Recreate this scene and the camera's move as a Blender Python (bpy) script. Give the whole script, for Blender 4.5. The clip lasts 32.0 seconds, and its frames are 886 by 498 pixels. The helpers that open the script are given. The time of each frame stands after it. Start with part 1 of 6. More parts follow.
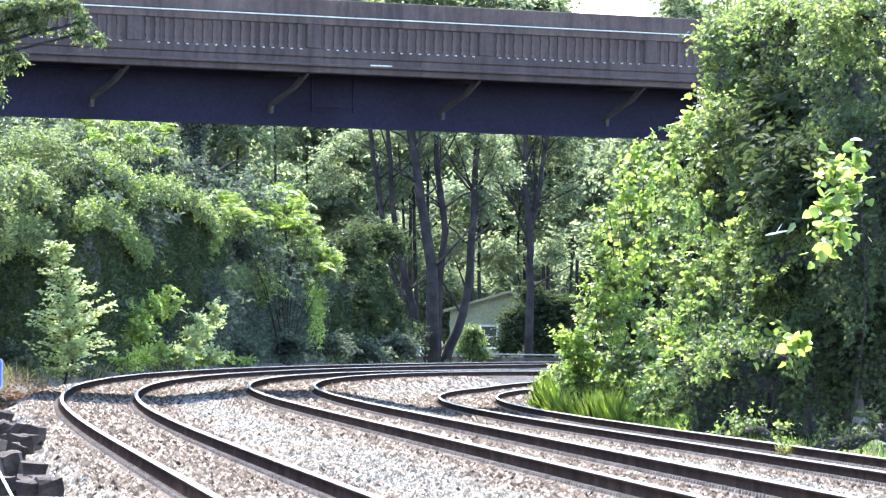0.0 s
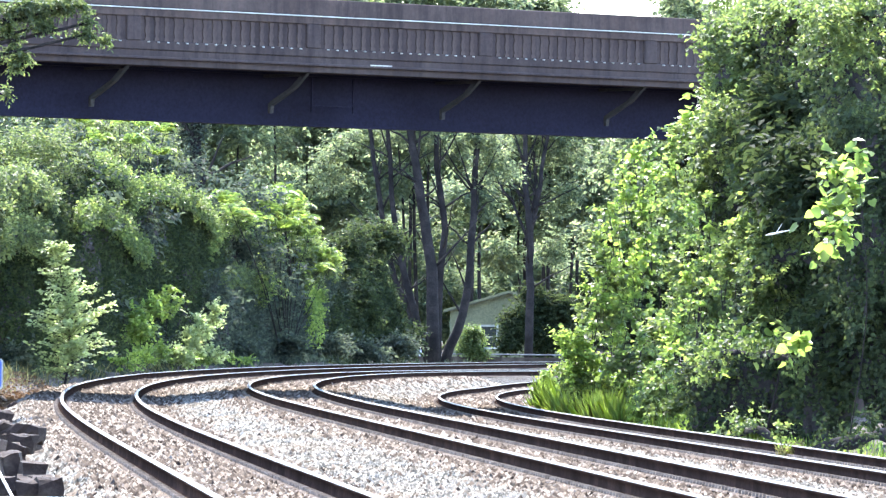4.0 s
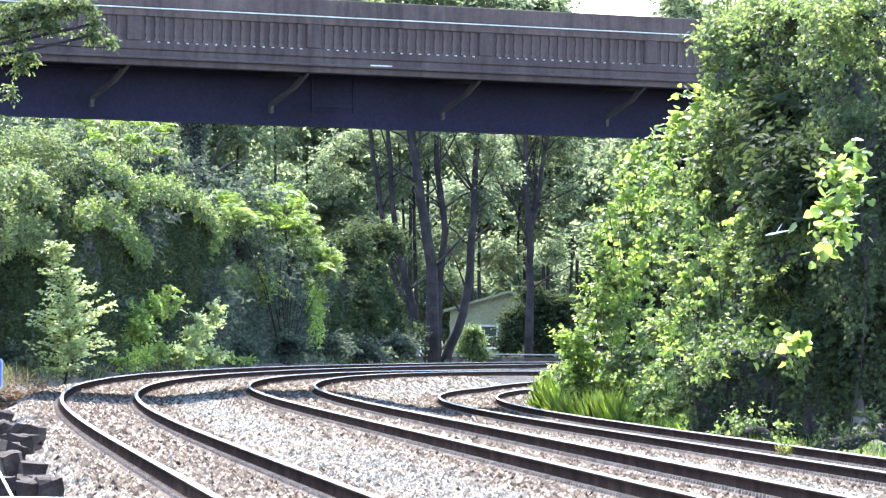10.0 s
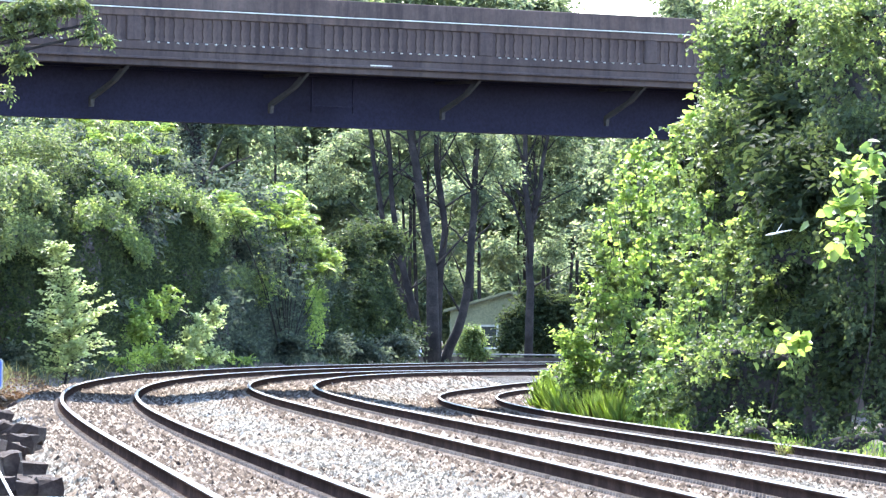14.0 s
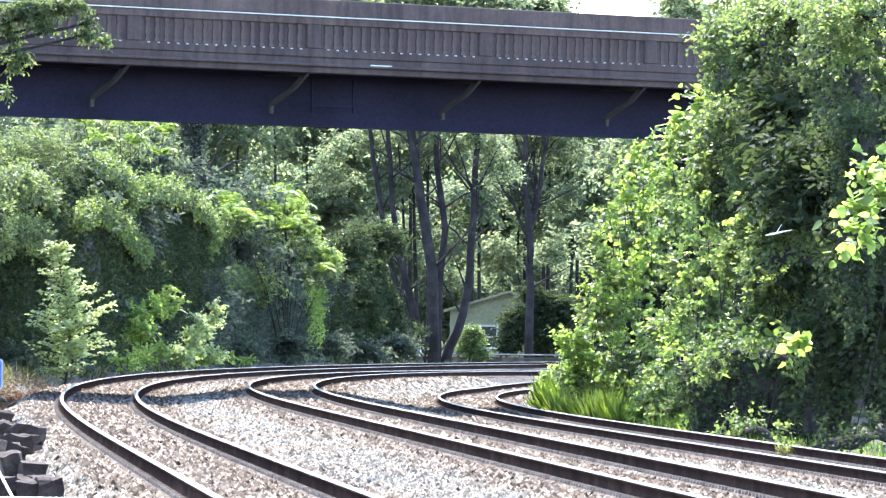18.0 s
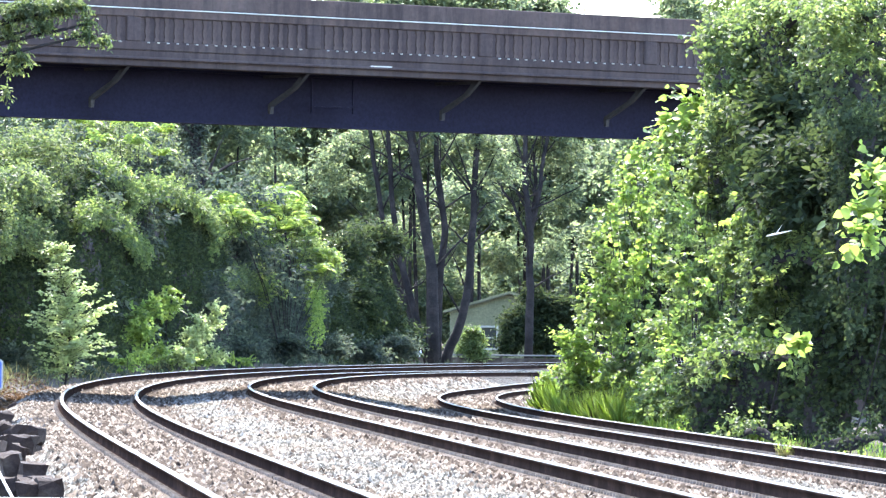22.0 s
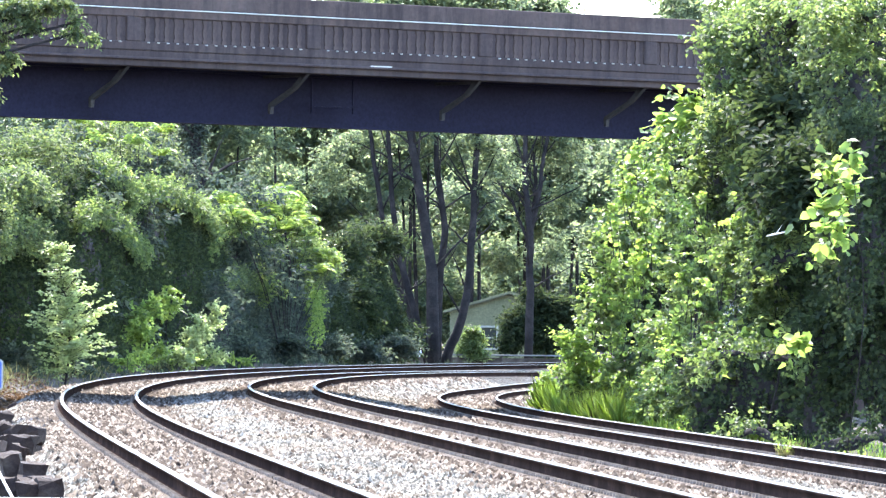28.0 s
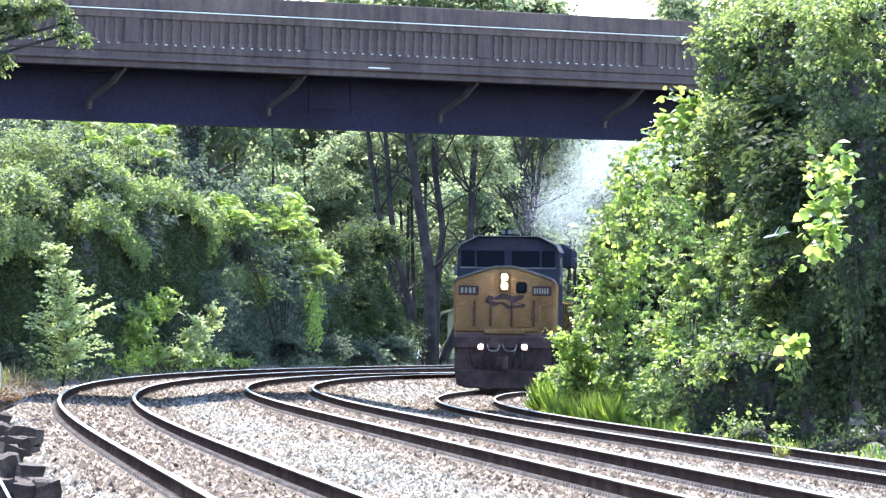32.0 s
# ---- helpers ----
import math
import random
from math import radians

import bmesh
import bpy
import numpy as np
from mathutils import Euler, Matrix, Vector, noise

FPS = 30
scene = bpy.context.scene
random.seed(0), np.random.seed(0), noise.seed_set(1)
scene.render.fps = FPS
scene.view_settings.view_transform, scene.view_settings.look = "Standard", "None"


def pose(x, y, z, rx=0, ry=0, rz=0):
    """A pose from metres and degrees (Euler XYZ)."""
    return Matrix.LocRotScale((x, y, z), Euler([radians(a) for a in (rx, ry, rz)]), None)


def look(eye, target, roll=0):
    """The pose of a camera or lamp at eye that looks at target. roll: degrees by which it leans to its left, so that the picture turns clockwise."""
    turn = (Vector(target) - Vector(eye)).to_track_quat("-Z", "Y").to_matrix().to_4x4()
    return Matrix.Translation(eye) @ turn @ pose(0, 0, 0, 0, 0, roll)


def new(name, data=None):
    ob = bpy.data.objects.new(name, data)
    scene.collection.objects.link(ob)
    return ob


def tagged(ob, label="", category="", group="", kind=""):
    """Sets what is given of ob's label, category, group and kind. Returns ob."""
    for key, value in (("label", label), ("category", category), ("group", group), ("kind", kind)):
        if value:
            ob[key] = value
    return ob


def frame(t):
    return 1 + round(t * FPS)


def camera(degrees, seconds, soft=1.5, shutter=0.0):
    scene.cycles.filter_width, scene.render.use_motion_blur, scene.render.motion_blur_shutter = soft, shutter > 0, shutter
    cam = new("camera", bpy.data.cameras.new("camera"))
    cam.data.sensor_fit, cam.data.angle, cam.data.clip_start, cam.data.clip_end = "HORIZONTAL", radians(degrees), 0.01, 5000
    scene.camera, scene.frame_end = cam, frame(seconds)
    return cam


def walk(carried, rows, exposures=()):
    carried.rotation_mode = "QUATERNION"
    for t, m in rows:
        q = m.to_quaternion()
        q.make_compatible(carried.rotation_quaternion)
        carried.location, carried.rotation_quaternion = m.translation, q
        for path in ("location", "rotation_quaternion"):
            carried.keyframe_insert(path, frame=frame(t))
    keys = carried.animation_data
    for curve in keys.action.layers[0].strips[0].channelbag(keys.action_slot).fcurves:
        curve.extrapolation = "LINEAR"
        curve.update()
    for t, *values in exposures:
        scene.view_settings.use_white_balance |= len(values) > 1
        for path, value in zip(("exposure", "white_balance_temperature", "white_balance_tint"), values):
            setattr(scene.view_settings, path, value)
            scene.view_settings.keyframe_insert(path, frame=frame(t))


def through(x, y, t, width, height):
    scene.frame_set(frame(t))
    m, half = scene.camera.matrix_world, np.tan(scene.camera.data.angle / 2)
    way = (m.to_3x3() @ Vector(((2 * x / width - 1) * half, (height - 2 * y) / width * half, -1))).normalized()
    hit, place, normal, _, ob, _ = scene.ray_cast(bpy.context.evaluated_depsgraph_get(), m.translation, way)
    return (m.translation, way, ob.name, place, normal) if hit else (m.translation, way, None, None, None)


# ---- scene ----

# camera: hand-set tripod beside the line, a slight settling late and a nudge at the very end
cam = camera(8.409, 32.0, soft=1.36)
EYE = Vector((0.0, 0.0, 1.9))


def aim(yaw, pitch):
    """The camera's pose; yaw to the right and pitch upwards, in degrees."""
    d = Vector((math.tan(radians(yaw)), 1.0, math.tan(radians(pitch))))
    return look(EYE, EYE + d, 0.695)


walk(cam, [(0.0, aim(0, 0.6274)), (17.6, aim(0, 0.6274)), (19.4, aim(0, 0.6352)), (31.7, aim(0, 0.6352)),
           (32.0, aim(0.0215, 0.6486))])

# ---- daylight ----
SUN_AZ, SUN_EL = -12.0, 51.0          # degrees right of straight ahead (negative: left), and above the horizon
world = bpy.data.worlds.new("sky")
scene.world = world
world.use_nodes = True
wn = world.node_tree.nodes
sky = wn.new("ShaderNodeTexSky")
sky.sky_type = "NISHITA"
sky.sun_disc = False
sky.sun_elevation = radians(SUN_EL)
sky.sun_rotation = radians(SUN_AZ)
sky.air_density, sky.dust_density, sky.ozone_density = 1.0, 0.6, 2.0
world.node_tree.links.new(sky.outputs[0], wn["Background"].inputs[0])
wn["Background"].inputs[1].default_value = 0.15
sun = new("sun", bpy.data.lights.new("sun", "SUN"))
sun.data.energy, sun.data.angle, sun.data.color = 2.6, radians(0.53), (1.0, 0.965, 0.91)
_a, _e = radians(SUN_AZ), radians(SUN_EL)
SUN_DIR = Vector((math.sin(_a) * math.cos(_e), math.cos(_a) * math.cos(_e), math.sin(_e)))
sun.matrix_world = Matrix.Translation((0, 0, 60)) @ SUN_DIR.to_track_quat("Z", "Y").to_matrix().to_4x4()
scene.view_settings.exposure = 3.04

# ---- materials ----
def material(name, rough=0.8, metal=0.0):
    m = bpy.data.materials.new(name)
    m.use_nodes = True
    b = m.node_tree.nodes["Principled BSDF"]
    b.inputs["Roughness"].default_value, b.inputs["Metallic"].default_value = rough, metal
    return m, m.node_tree, b


def add(nt, kind, **values):
    n = nt.nodes.new(kind)
    for k, v in values.items():
        n.inputs[k.replace("_", " ")].default_value = v
    return n


def ramp(nt, fac, stops):
    r = nt.nodes.new("ShaderNodeValToRGB")
    while len(r.color_ramp.elements) < len(stops):
        r.color_ramp.elements.new(0.5)
    for e, (p, c) in zip(r.color_ramp.elements, stops):
        e.position, e.color = p, (*c, 1)
    nt.links.new(fac, r.inputs[0])
    return r.outputs[0]


def blend(nt, fac, a, b, mode="MIX"):
    n = nt.nodes.new("ShaderNodeMix")
    n.data_type, n.blend_type = "RGBA", mode
    for sock, v in ((n.inputs[0], fac), (n.inputs[6], a), (n.inputs[7], b)):
        if hasattr(v, "is_linked"):
            nt.links.new(v, sock)
        else:
            sock.default_value = v if isinstance(v, float) else (*v, 1)
    return n.outputs[2]


def coords(nt):
    return nt.nodes.new("ShaderNodeTexCoord").outputs["Object"]


def grain(nt, scale, detail=4.0, co=None, rough=0.6):
    n = add(nt, "ShaderNodeTexNoise", Scale=scale, Detail=detail, Roughness=rough)
    nt.links.new(co or coords(nt), n.inputs["Vector"])
    return n.outputs[0]


def bump(nt, b, height, strength, distance):
    n = add(nt, "ShaderNodeBump", Strength=strength, Distance=distance)
    nt.links.new(height, n.inputs["Height"])
    nt.links.new(n.outputs[0], b.inputs["Normal"])


def surface(name, dark, mid, light, coarse, fine, rough=0.85, metal=0.0, relief=0.3, depth=0.01, spec=0.4):
    """A weathered surface: coarse stains over fine grain, with relief."""
    m, nt, b = material(name, rough, metal)
    big, small = grain(nt, coarse), grain(nt, fine, 6.0)
    c = ramp(nt, big, [(0.3, dark), (0.5, mid), (0.72, light)])
    s = ramp(nt, small, [(0.3, (0.55, 0.55, 0.55)), (0.7, (1.15, 1.15, 1.15))])
    nt.links.new(blend(nt, 0.8, c, s, "MULTIPLY"), b.inputs["Base Color"])
    b.inputs["Specular IOR Level"].default_value = spec
    bump(nt, b, small, relief, depth)
    return m


def leaf_material(name, deep, mid, pale, translucent=0.5, gloss=0.42, through=None, spec=0.35):
    """Leaves: colour varies from leaf to leaf, light shines through the blade, a waxy gloss on top."""
    m, nt, b = material(name, gloss)
    geo = nt.nodes.new("ShaderNodeNewGeometry")
    c = ramp(nt, geo.outputs["Random Per Island"], [(0.0, deep), (0.55, mid), (1.0, pale)])
    patch = ramp(nt, grain(nt, 0.55, 2.0), [(0.35, (0.75, 0.8, 0.75)), (0.7, (1.15, 1.12, 1.0))])
    c = blend(nt, 1.0, c, patch, "MULTIPLY")
    nt.links.new(c, b.inputs["Base Color"])
    b.inputs["Specular IOR Level"].default_value = spec
    t = nt.nodes.new("ShaderNodeBsdfTranslucent")
    tint = blend(nt, 1.0, c, through or (2.95, 2.95, 1.65), "MULTIPLY")
    nt.links.new(tint, t.inputs[0])
    mix = nt.nodes.new("ShaderNodeMixShader")
    mix.inputs[0].default_value = translucent
    nt.links.new(b.outputs[0], mix.inputs[1])
    nt.links.new(t.outputs[0], mix.inputs[2])
    nt.links.new(mix.outputs[0], nt.nodes["Material Output"].inputs[0])
    return m


def glow(name, color, strength):
    m, nt, b = material(name, 0.2)
    b.inputs["Base Color"].default_value = (*color, 1)
    b.inputs["Emission Color"].default_value = (*color, 1)
    b.inputs["Emission Strength"].default_value = strength
    return m


def stone_material():
    m, nt, b = material("ballast_stone", 0.9)
    b.inputs["Specular IOR Level"].default_value = 0.12
    geo = nt.nodes.new("ShaderNodeNewGeometry")
    c = ramp(nt, geo.outputs["Random Per Island"], [(0.0, (0.037, 0.0362, 0.0325)), (0.3, (0.0904, 0.0874, 0.0803)), (0.7, (0.18, 0.174, 0.162)), (1.0, (0.336, 0.326, 0.305))])
    rust = ramp(nt, grain(nt, 0.35, 3.0), [(0.42, (1.0, 1.0, 1.0)), (0.7, (1.0, 0.84, 0.70))])
    nt.links.new(blend(nt, 1.0, c, rust, "MULTIPLY"), b.inputs["Base Color"])
    bump(nt, b, grain(nt, 90.0), 0.3, 0.005)
    return m


def ballast_material():
    m, nt, b = material("ballast_bed", 0.9)
    b.inputs["Specular IOR Level"].default_value = 0.12
    co = coords(nt)
    v = add(nt, "ShaderNodeTexVoronoi", Scale=15.0)
    nt.links.new(co, v.inputs["Vector"])
    # bed darker than its stones: shade of the gaps put into the colour
    c = ramp(nt, v.outputs["Color"], [(0.15, (0.02, 0.0185, 0.017)), (0.5, (0.045, 0.041, 0.038)), (0.85, (0.09, 0.083, 0.078))])
    rust = ramp(nt, grain(nt, 0.35, 3.0, co), [(0.42, (1.0, 1.0, 1.0)), (0.7, (0.95, 0.82, 0.72))])
    nt.links.new(blend(nt, 1.0, c, rust, "MULTIPLY"), b.inputs["Base Color"])
    bump(nt, b, v.outputs["Distance"], 1.0, 0.05)
    return m


RAIL_SIDE = surface("rusted_rail_steel", (0.02232, 0.01489, 0.01282), (0.03571, 0.02315, 0.01986), (0.06026, 0.03721, 0.03103), 1.5, 40, 0.95, 0.0, 0.2, 0.003, 0.0)
RAIL_TOP = surface("worn_sheen_rail_head", (0.11, 0.106, 0.1), (0.17, 0.165, 0.157), (0.24, 0.234, 0.225), 0.8, 30, 0.5, 0.0, 0.05, 0.001, 0.4)
TIE_WOOD = surface("creosoted_wood", (0.03, 0.022, 0.018), (0.06, 0.045, 0.037), (0.12, 0.095, 0.08), 2.0, 25, 0.9)
OLD_WOOD = surface("weathered_old_tie_wood", (0.022, 0.0145, 0.014), (0.042, 0.028, 0.025), (0.1, 0.074, 0.058), 2.2, 30, 0.9, 0, 0.6, 0.02, 0.15)
PLATE_STEEL = surface("rusty_plate_steel", (0.102, 0.07948, 0.0663), (0.1734, 0.1403, 0.1193), (0.2652, 0.2198, 0.1945), 4, 50, 0.85, 0.0, 0.2, 0.01, 0.0)
STONE = stone_material()
BALLAST = ballast_material()
EARTH = surface("dry_earth", (0.024, 0.0156, 0.0102), (0.045, 0.0312, 0.0216), (0.078, 0.0588, 0.0432), 0.5, 14, 0.95, 0, 0.6, 0.04)
def streaked(name, dark, mid, light, rough=0.9):
    """Old concrete: broad stains, rain streaks running down it, fine grain."""
    m, nt, b = material(name, rough)
    co = nt.nodes.new("ShaderNodeTexCoord").outputs["Object"]
    stretch = nt.nodes.new("ShaderNodeMapping")
    stretch.inputs["Scale"].default_value = (5.0, 5.0, 0.55)
    nt.links.new(co, stretch.inputs[0])
    c = ramp(nt, grain(nt, 0.5, 4.0, co), [(0.3, dark), (0.5, mid), (0.72, light)])
    run = ramp(nt, grain(nt, 1.0, 5.0, stretch.outputs[0], 0.65), [(0.32, (0.5, 0.5, 0.53)), (0.5, (0.95, 0.93, 0.92)), (0.72, (1.25, 1.16, 1.08))])
    small = grain(nt, 14, 6.0, co)
    s = ramp(nt, small, [(0.3, (0.75, 0.75, 0.75)), (0.7, (1.12, 1.12, 1.12))])
    nt.links.new(blend(nt, 0.8, blend(nt, 0.85, c, run, "MULTIPLY"), s, "MULTIPLY"), b.inputs["Base Color"])
    b.inputs["Specular IOR Level"].default_value = 0.3
    bump(nt, b, small, 0.3, 0.01)
    return m


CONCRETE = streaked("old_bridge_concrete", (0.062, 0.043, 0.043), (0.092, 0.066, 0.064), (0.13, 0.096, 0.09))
# darker copy of the concrete: shade of recess and underside put into the colour
CONCRETE_DARK = streaked("stained_shaded_concrete", (0.046, 0.033, 0.036), (0.068, 0.05, 0.052), (0.094, 0.072, 0.072))
# dark steel, lifted towards blue: haze put into the colour
GIRDER = surface("dark_girder_steel", (0.01358, 0.01254, 0.03025), (0.01881, 0.01829, 0.044), (0.02612, 0.02508, 0.05775), 0.25, 16, 0.8, 0.0, 0.2, 0.01, 0.15)
BRACE = surface("grey_brace_steel", (0.031, 0.02914, 0.0341), (0.0496, 0.0465, 0.0527), (0.0682, 0.06448, 0.07068), 2, 20, 0.8, 0.0)
PALE_SURFACE = surface("pale_surface", (0.55, 0.52, 0.48), (0.66, 0.63, 0.58), (0.76, 0.73, 0.68), 2, 20, 0.5, 0.0)
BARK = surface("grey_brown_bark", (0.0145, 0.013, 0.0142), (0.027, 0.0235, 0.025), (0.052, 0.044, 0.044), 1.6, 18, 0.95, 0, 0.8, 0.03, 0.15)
# broad leaves; on vine crests this lighter colour stands in for sun
LEAF = leaf_material("broad_leaves", (0.04836, 0.0702, 0.038), (0.07626, 0.1044, 0.0532), (0.1256, 0.1548, 0.076), 0.5, 0.5, None, 0.3)
# brightest leaf colour, sunlight put into it on bushes and shoots
LEAF_BRIGHT = leaf_material("bright_sunlit_leaves", (0.075, 0.115, 0.045), (0.12, 0.168, 0.062), (0.185, 0.232, 0.09), 0.58)
# dark bluish leaf colour, with shade and haze put into it
LEAF_DARK = leaf_material("dark_hazed_leaves", (0.03381, 0.04283, 0.04428), (0.05184, 0.06424, 0.06264), (0.08565, 0.1014, 0.08964), 0.36, 0.7, (2.6, 2.7, 1.9), 0.1)
# darker copy of the leaves; the shade of hollows is put into its colour
LEAF_SHADE = leaf_material("dark_shaded_leaves", (0.01995, 0.02852, 0.021), (0.0323, 0.04508, 0.03045), (0.0551, 0.07084, 0.042), 0.3, 0.7, None, 0.06)
LEAF_VINE = leaf_material("vine_leaves", (0.0414, 0.05934, 0.0399), (0.0675, 0.08858, 0.0551), (0.1116, 0.1324, 0.076), 0.46, 0.5, None, 0.2)
LEAF_PALE = leaf_material("pale_sapling_leaves", (0.1725, 0.1978, 0.1207), (0.2472, 0.2783, 0.1725), (0.345, 0.3772, 0.2415), 0.5, 0.35, (2.2, 2.35, 1.5))
# paler, greyer leaves for the far wood: distance haze put into the colour
LEAF_FAR = leaf_material("hazy_far_leaves", (0.05179, 0.06809, 0.05692), (0.08474, 0.1058, 0.08132), (0.1487, 0.1712, 0.1168), 0.54, 0.6, (3.0, 3.0, 2.1), 0.25)
GRASS = leaf_material("grass_blades", (0.08, 0.12, 0.04), (0.125, 0.175, 0.055), (0.18, 0.225, 0.08), 0.6)
DRY_GRASS = leaf_material("dry_grass_blades", (0.12, 0.115, 0.06), (0.18, 0.165, 0.085), (0.26, 0.24, 0.13), 0.4, 0.6, (1.6, 1.6, 1.2))
LITTER = leaf_material("dead_leaves", (0.07, 0.035, 0.02), (0.13, 0.075, 0.045), (0.22, 0.14, 0.09), 0.2, 0.8, (1.2, 1.1, 0.9))


def stained_stone():
    m, nt, b = material("rust_stained_stone", 0.9)
    b.inputs["Specular IOR Level"].default_value = 0.12
    geo = nt.nodes.new("ShaderNodeNewGeometry")
    c = ramp(nt, geo.outputs["Random Per Island"], [(0.0, (0.035, 0.024, 0.019)), (0.4, (0.07, 0.0528, 0.0414)), (0.75, (0.144, 0.115, 0.0941)), (1.0, (0.281, 0.238, 0.202))])
    nt.links.new(c, b.inputs["Base Color"])
    bump(nt, b, grain(nt, 90.0), 0.3, 0.005)
    return m


STONE_RUST = stained_stone()

# ---- building helpers ----
def link_mesh(name, verts, faces, mats, parent=None, label="", slots=None, smooth=False):
    """One mesh object from arrays; faces all of one size, as an (n, k) array, or a list."""
    me = bpy.data.meshes.new(name)
    verts = np.asarray(verts, dtype=np.float32)
    if isinstance(faces, np.ndarray):
        n, k = faces.shape
        me.vertices.add(len(verts))
        me.vertices.foreach_set("co", verts.ravel())
        me.loops.add(n * k)
        me.loops.foreach_set("vertex_index", faces.astype(np.int32).ravel())
        me.polygons.add(n)
        me.polygons.foreach_set("loop_start", np.arange(0, n * k, k, dtype=np.int32))
    else:
        me.from_pydata([tuple(v) for v in verts], [], faces)
    for m in mats if isinstance(mats, (list, tuple)) else [mats]:
        me.materials.append(m)
    if slots is not None:
        me.polygons.foreach_set("material_index", np.asarray(slots, dtype=np.int32))
    if smooth:
        me.polygons.foreach_set("use_smooth", np.ones(len(me.polygons), dtype=bool))
    me.update(calc_edges=True)
    me.validate()
    ob = new(name, me)
    if parent is not None:
        ob.parent = parent
    if label:
        ob["label"] = label
    return ob


def part(name, bm, mat, parent, label="", smooth=False):
    """Links a bmesh as one mesh object under a thing or under a part."""
    me = bpy.data.meshes.new(name)
    bm.normal_update()
    if smooth:
        for f in bm.faces:
            f.smooth = True
    bm.to_mesh(me)
    bm.free()
    me.materials.append(mat)
    ob = new(name, me)
    if parent is not None:
        ob.parent = parent
    if label:
        ob["label"] = label
    return ob


def empty(name, m=None):
    ob = new(name)
    ob.empty_display_size = 0.3
    if m is not None:
        ob.matrix_world = m
    return ob


def box(bm, x0, x1, y0, y1, z0, z1, bevel=0.0, m=None):
    vs = [bm.verts.new(Vector(p) if m is None else m @ Vector(p)) for p in
          [(x0, y0, z0), (x1, y0, z0), (x1, y1, z0), (x0, y1, z0), (x0, y0, z1), (x1, y0, z1), (x1, y1, z1), (x0, y1, z1)]]
    fs = [bm.faces.new([vs[i] for i in q]) for q in ((0, 3, 2, 1), (4, 5, 6, 7), (0, 1, 5, 4), (1, 2, 6, 5), (2, 3, 7, 6), (3, 0, 4, 7))]
    if bevel:
        es = list({e for f in fs for e in f.edges})
        bmesh.ops.bevel(bm, geom=es, offset=bevel, segments=1, affect="EDGES", profile=0.5)
    return bm


def box_bm(*a, **k):
    return box(bmesh.new(), *a, **k)


def prism(bm, outline, y0, y1, axis="y", bevel=0.0):
    """A closed outline of (a, b) pairs drawn out along an axis: y takes (x, z), x takes (y, z), z takes (x, y)."""
    put = {"y": lambda a, b, c: (a, c, b), "x": lambda a, b, c: (c, a, b), "z": lambda a, b, c: (a, b, c)}[axis]
    lo = [bm.verts.new(put(a, b, y0)) for a, b in outline]
    hi = [bm.verts.new(put(a, b, y1)) for a, b in outline]
    n = len(outline)
    fs = [bm.faces.new(lo), bm.faces.new(hi[::-1])]
    fs += [bm.faces.new((lo[i], hi[i], hi[(i + 1) % n], lo[(i + 1) % n])) for i in range(n)]
    bmesh.ops.recalc_face_normals(bm, faces=fs)
    if bevel:
        bmesh.ops.bevel(bm, geom=list({e for f in fs for e in f.edges}), offset=bevel, segments=1, affect="EDGES", profile=0.5)
    return bm


def rod(bm, pts, radii, sides=8):
    """A tapered tube through points."""
    pts = [Vector(p) for p in pts]
    rings = []
    for i, p in enumerate(pts):
        d = (pts[min(i + 1, len(pts) - 1)] - pts[max(i - 1, 0)]).normalized()
        u = d.cross(Vector((0.31, 0.87, 0.38))).normalized()
        v = d.cross(u)
        r = radii[i] if isinstance(radii, (list, tuple)) else radii
        rings.append([bm.verts.new(p + (u * math.cos(k) + v * math.sin(k)) * r) for k in np.linspace(0, 2 * math.pi, sides, endpoint=False)])
    for a, b in zip(rings, rings[1:]):
        for k in range(sides):
            bm.faces.new((a[k], a[(k + 1) % sides], b[(k + 1) % sides], b[k]))
    bm.faces.new(rings[0][::-1])
    bm.faces.new(rings[-1])
    return bm


def smooth_path(pts, n, wobble=0.0, rng=None):
    """n points along a Catmull-Rom line through pts."""
    p = np.array(pts, dtype=float)
    p = np.vstack([2 * p[0] - p[1], p, 2 * p[-1] - p[-2]])
    out = []
    for t in np.linspace(0, len(pts) - 1.0001, n):
        i = int(t)
        u = t - i
        a, b, c, d = p[i:i + 4]
        out.append(0.5 * (2 * b + (c - a) * u + (2 * a - 5 * b + 4 * c - d) * u * u + (3 * b - a - 3 * c + d) * u ** 3))
    out = np.array(out)
    if wobble and rng is not None:
        out[1:-1] += rng.normal(0, wobble, out[1:-1].shape)
    return out


def unit(v):
    return v / np.maximum(np.linalg.norm(v, axis=-1, keepdims=True), 1e-9)


def leaf_arrays(base, along, normal, length, width=0.55, fold=0.12):
    """Folded four-cornered leaves: corner places and triangles."""
    along = unit(along)
    side = unit(np.cross(along, normal))
    up = np.cross(side, along)
    L = length[:, None]
    mid = base + along * L * 0.45
    v = np.stack([base, mid + side * L * width * 0.5 + up * L * fold, base + along * L - up * L * fold * 0.6,
                  mid - side * L * width * 0.5 + up * L * fold], 1).reshape(-1, 3)
    i = np.arange(len(base), dtype=np.int32)[:, None] * 4
    f = np.concatenate([i + np.array([[0, 2, 1]]), i + np.array([[0, 3, 2]])], 1).reshape(-1, 3)
    return v, f


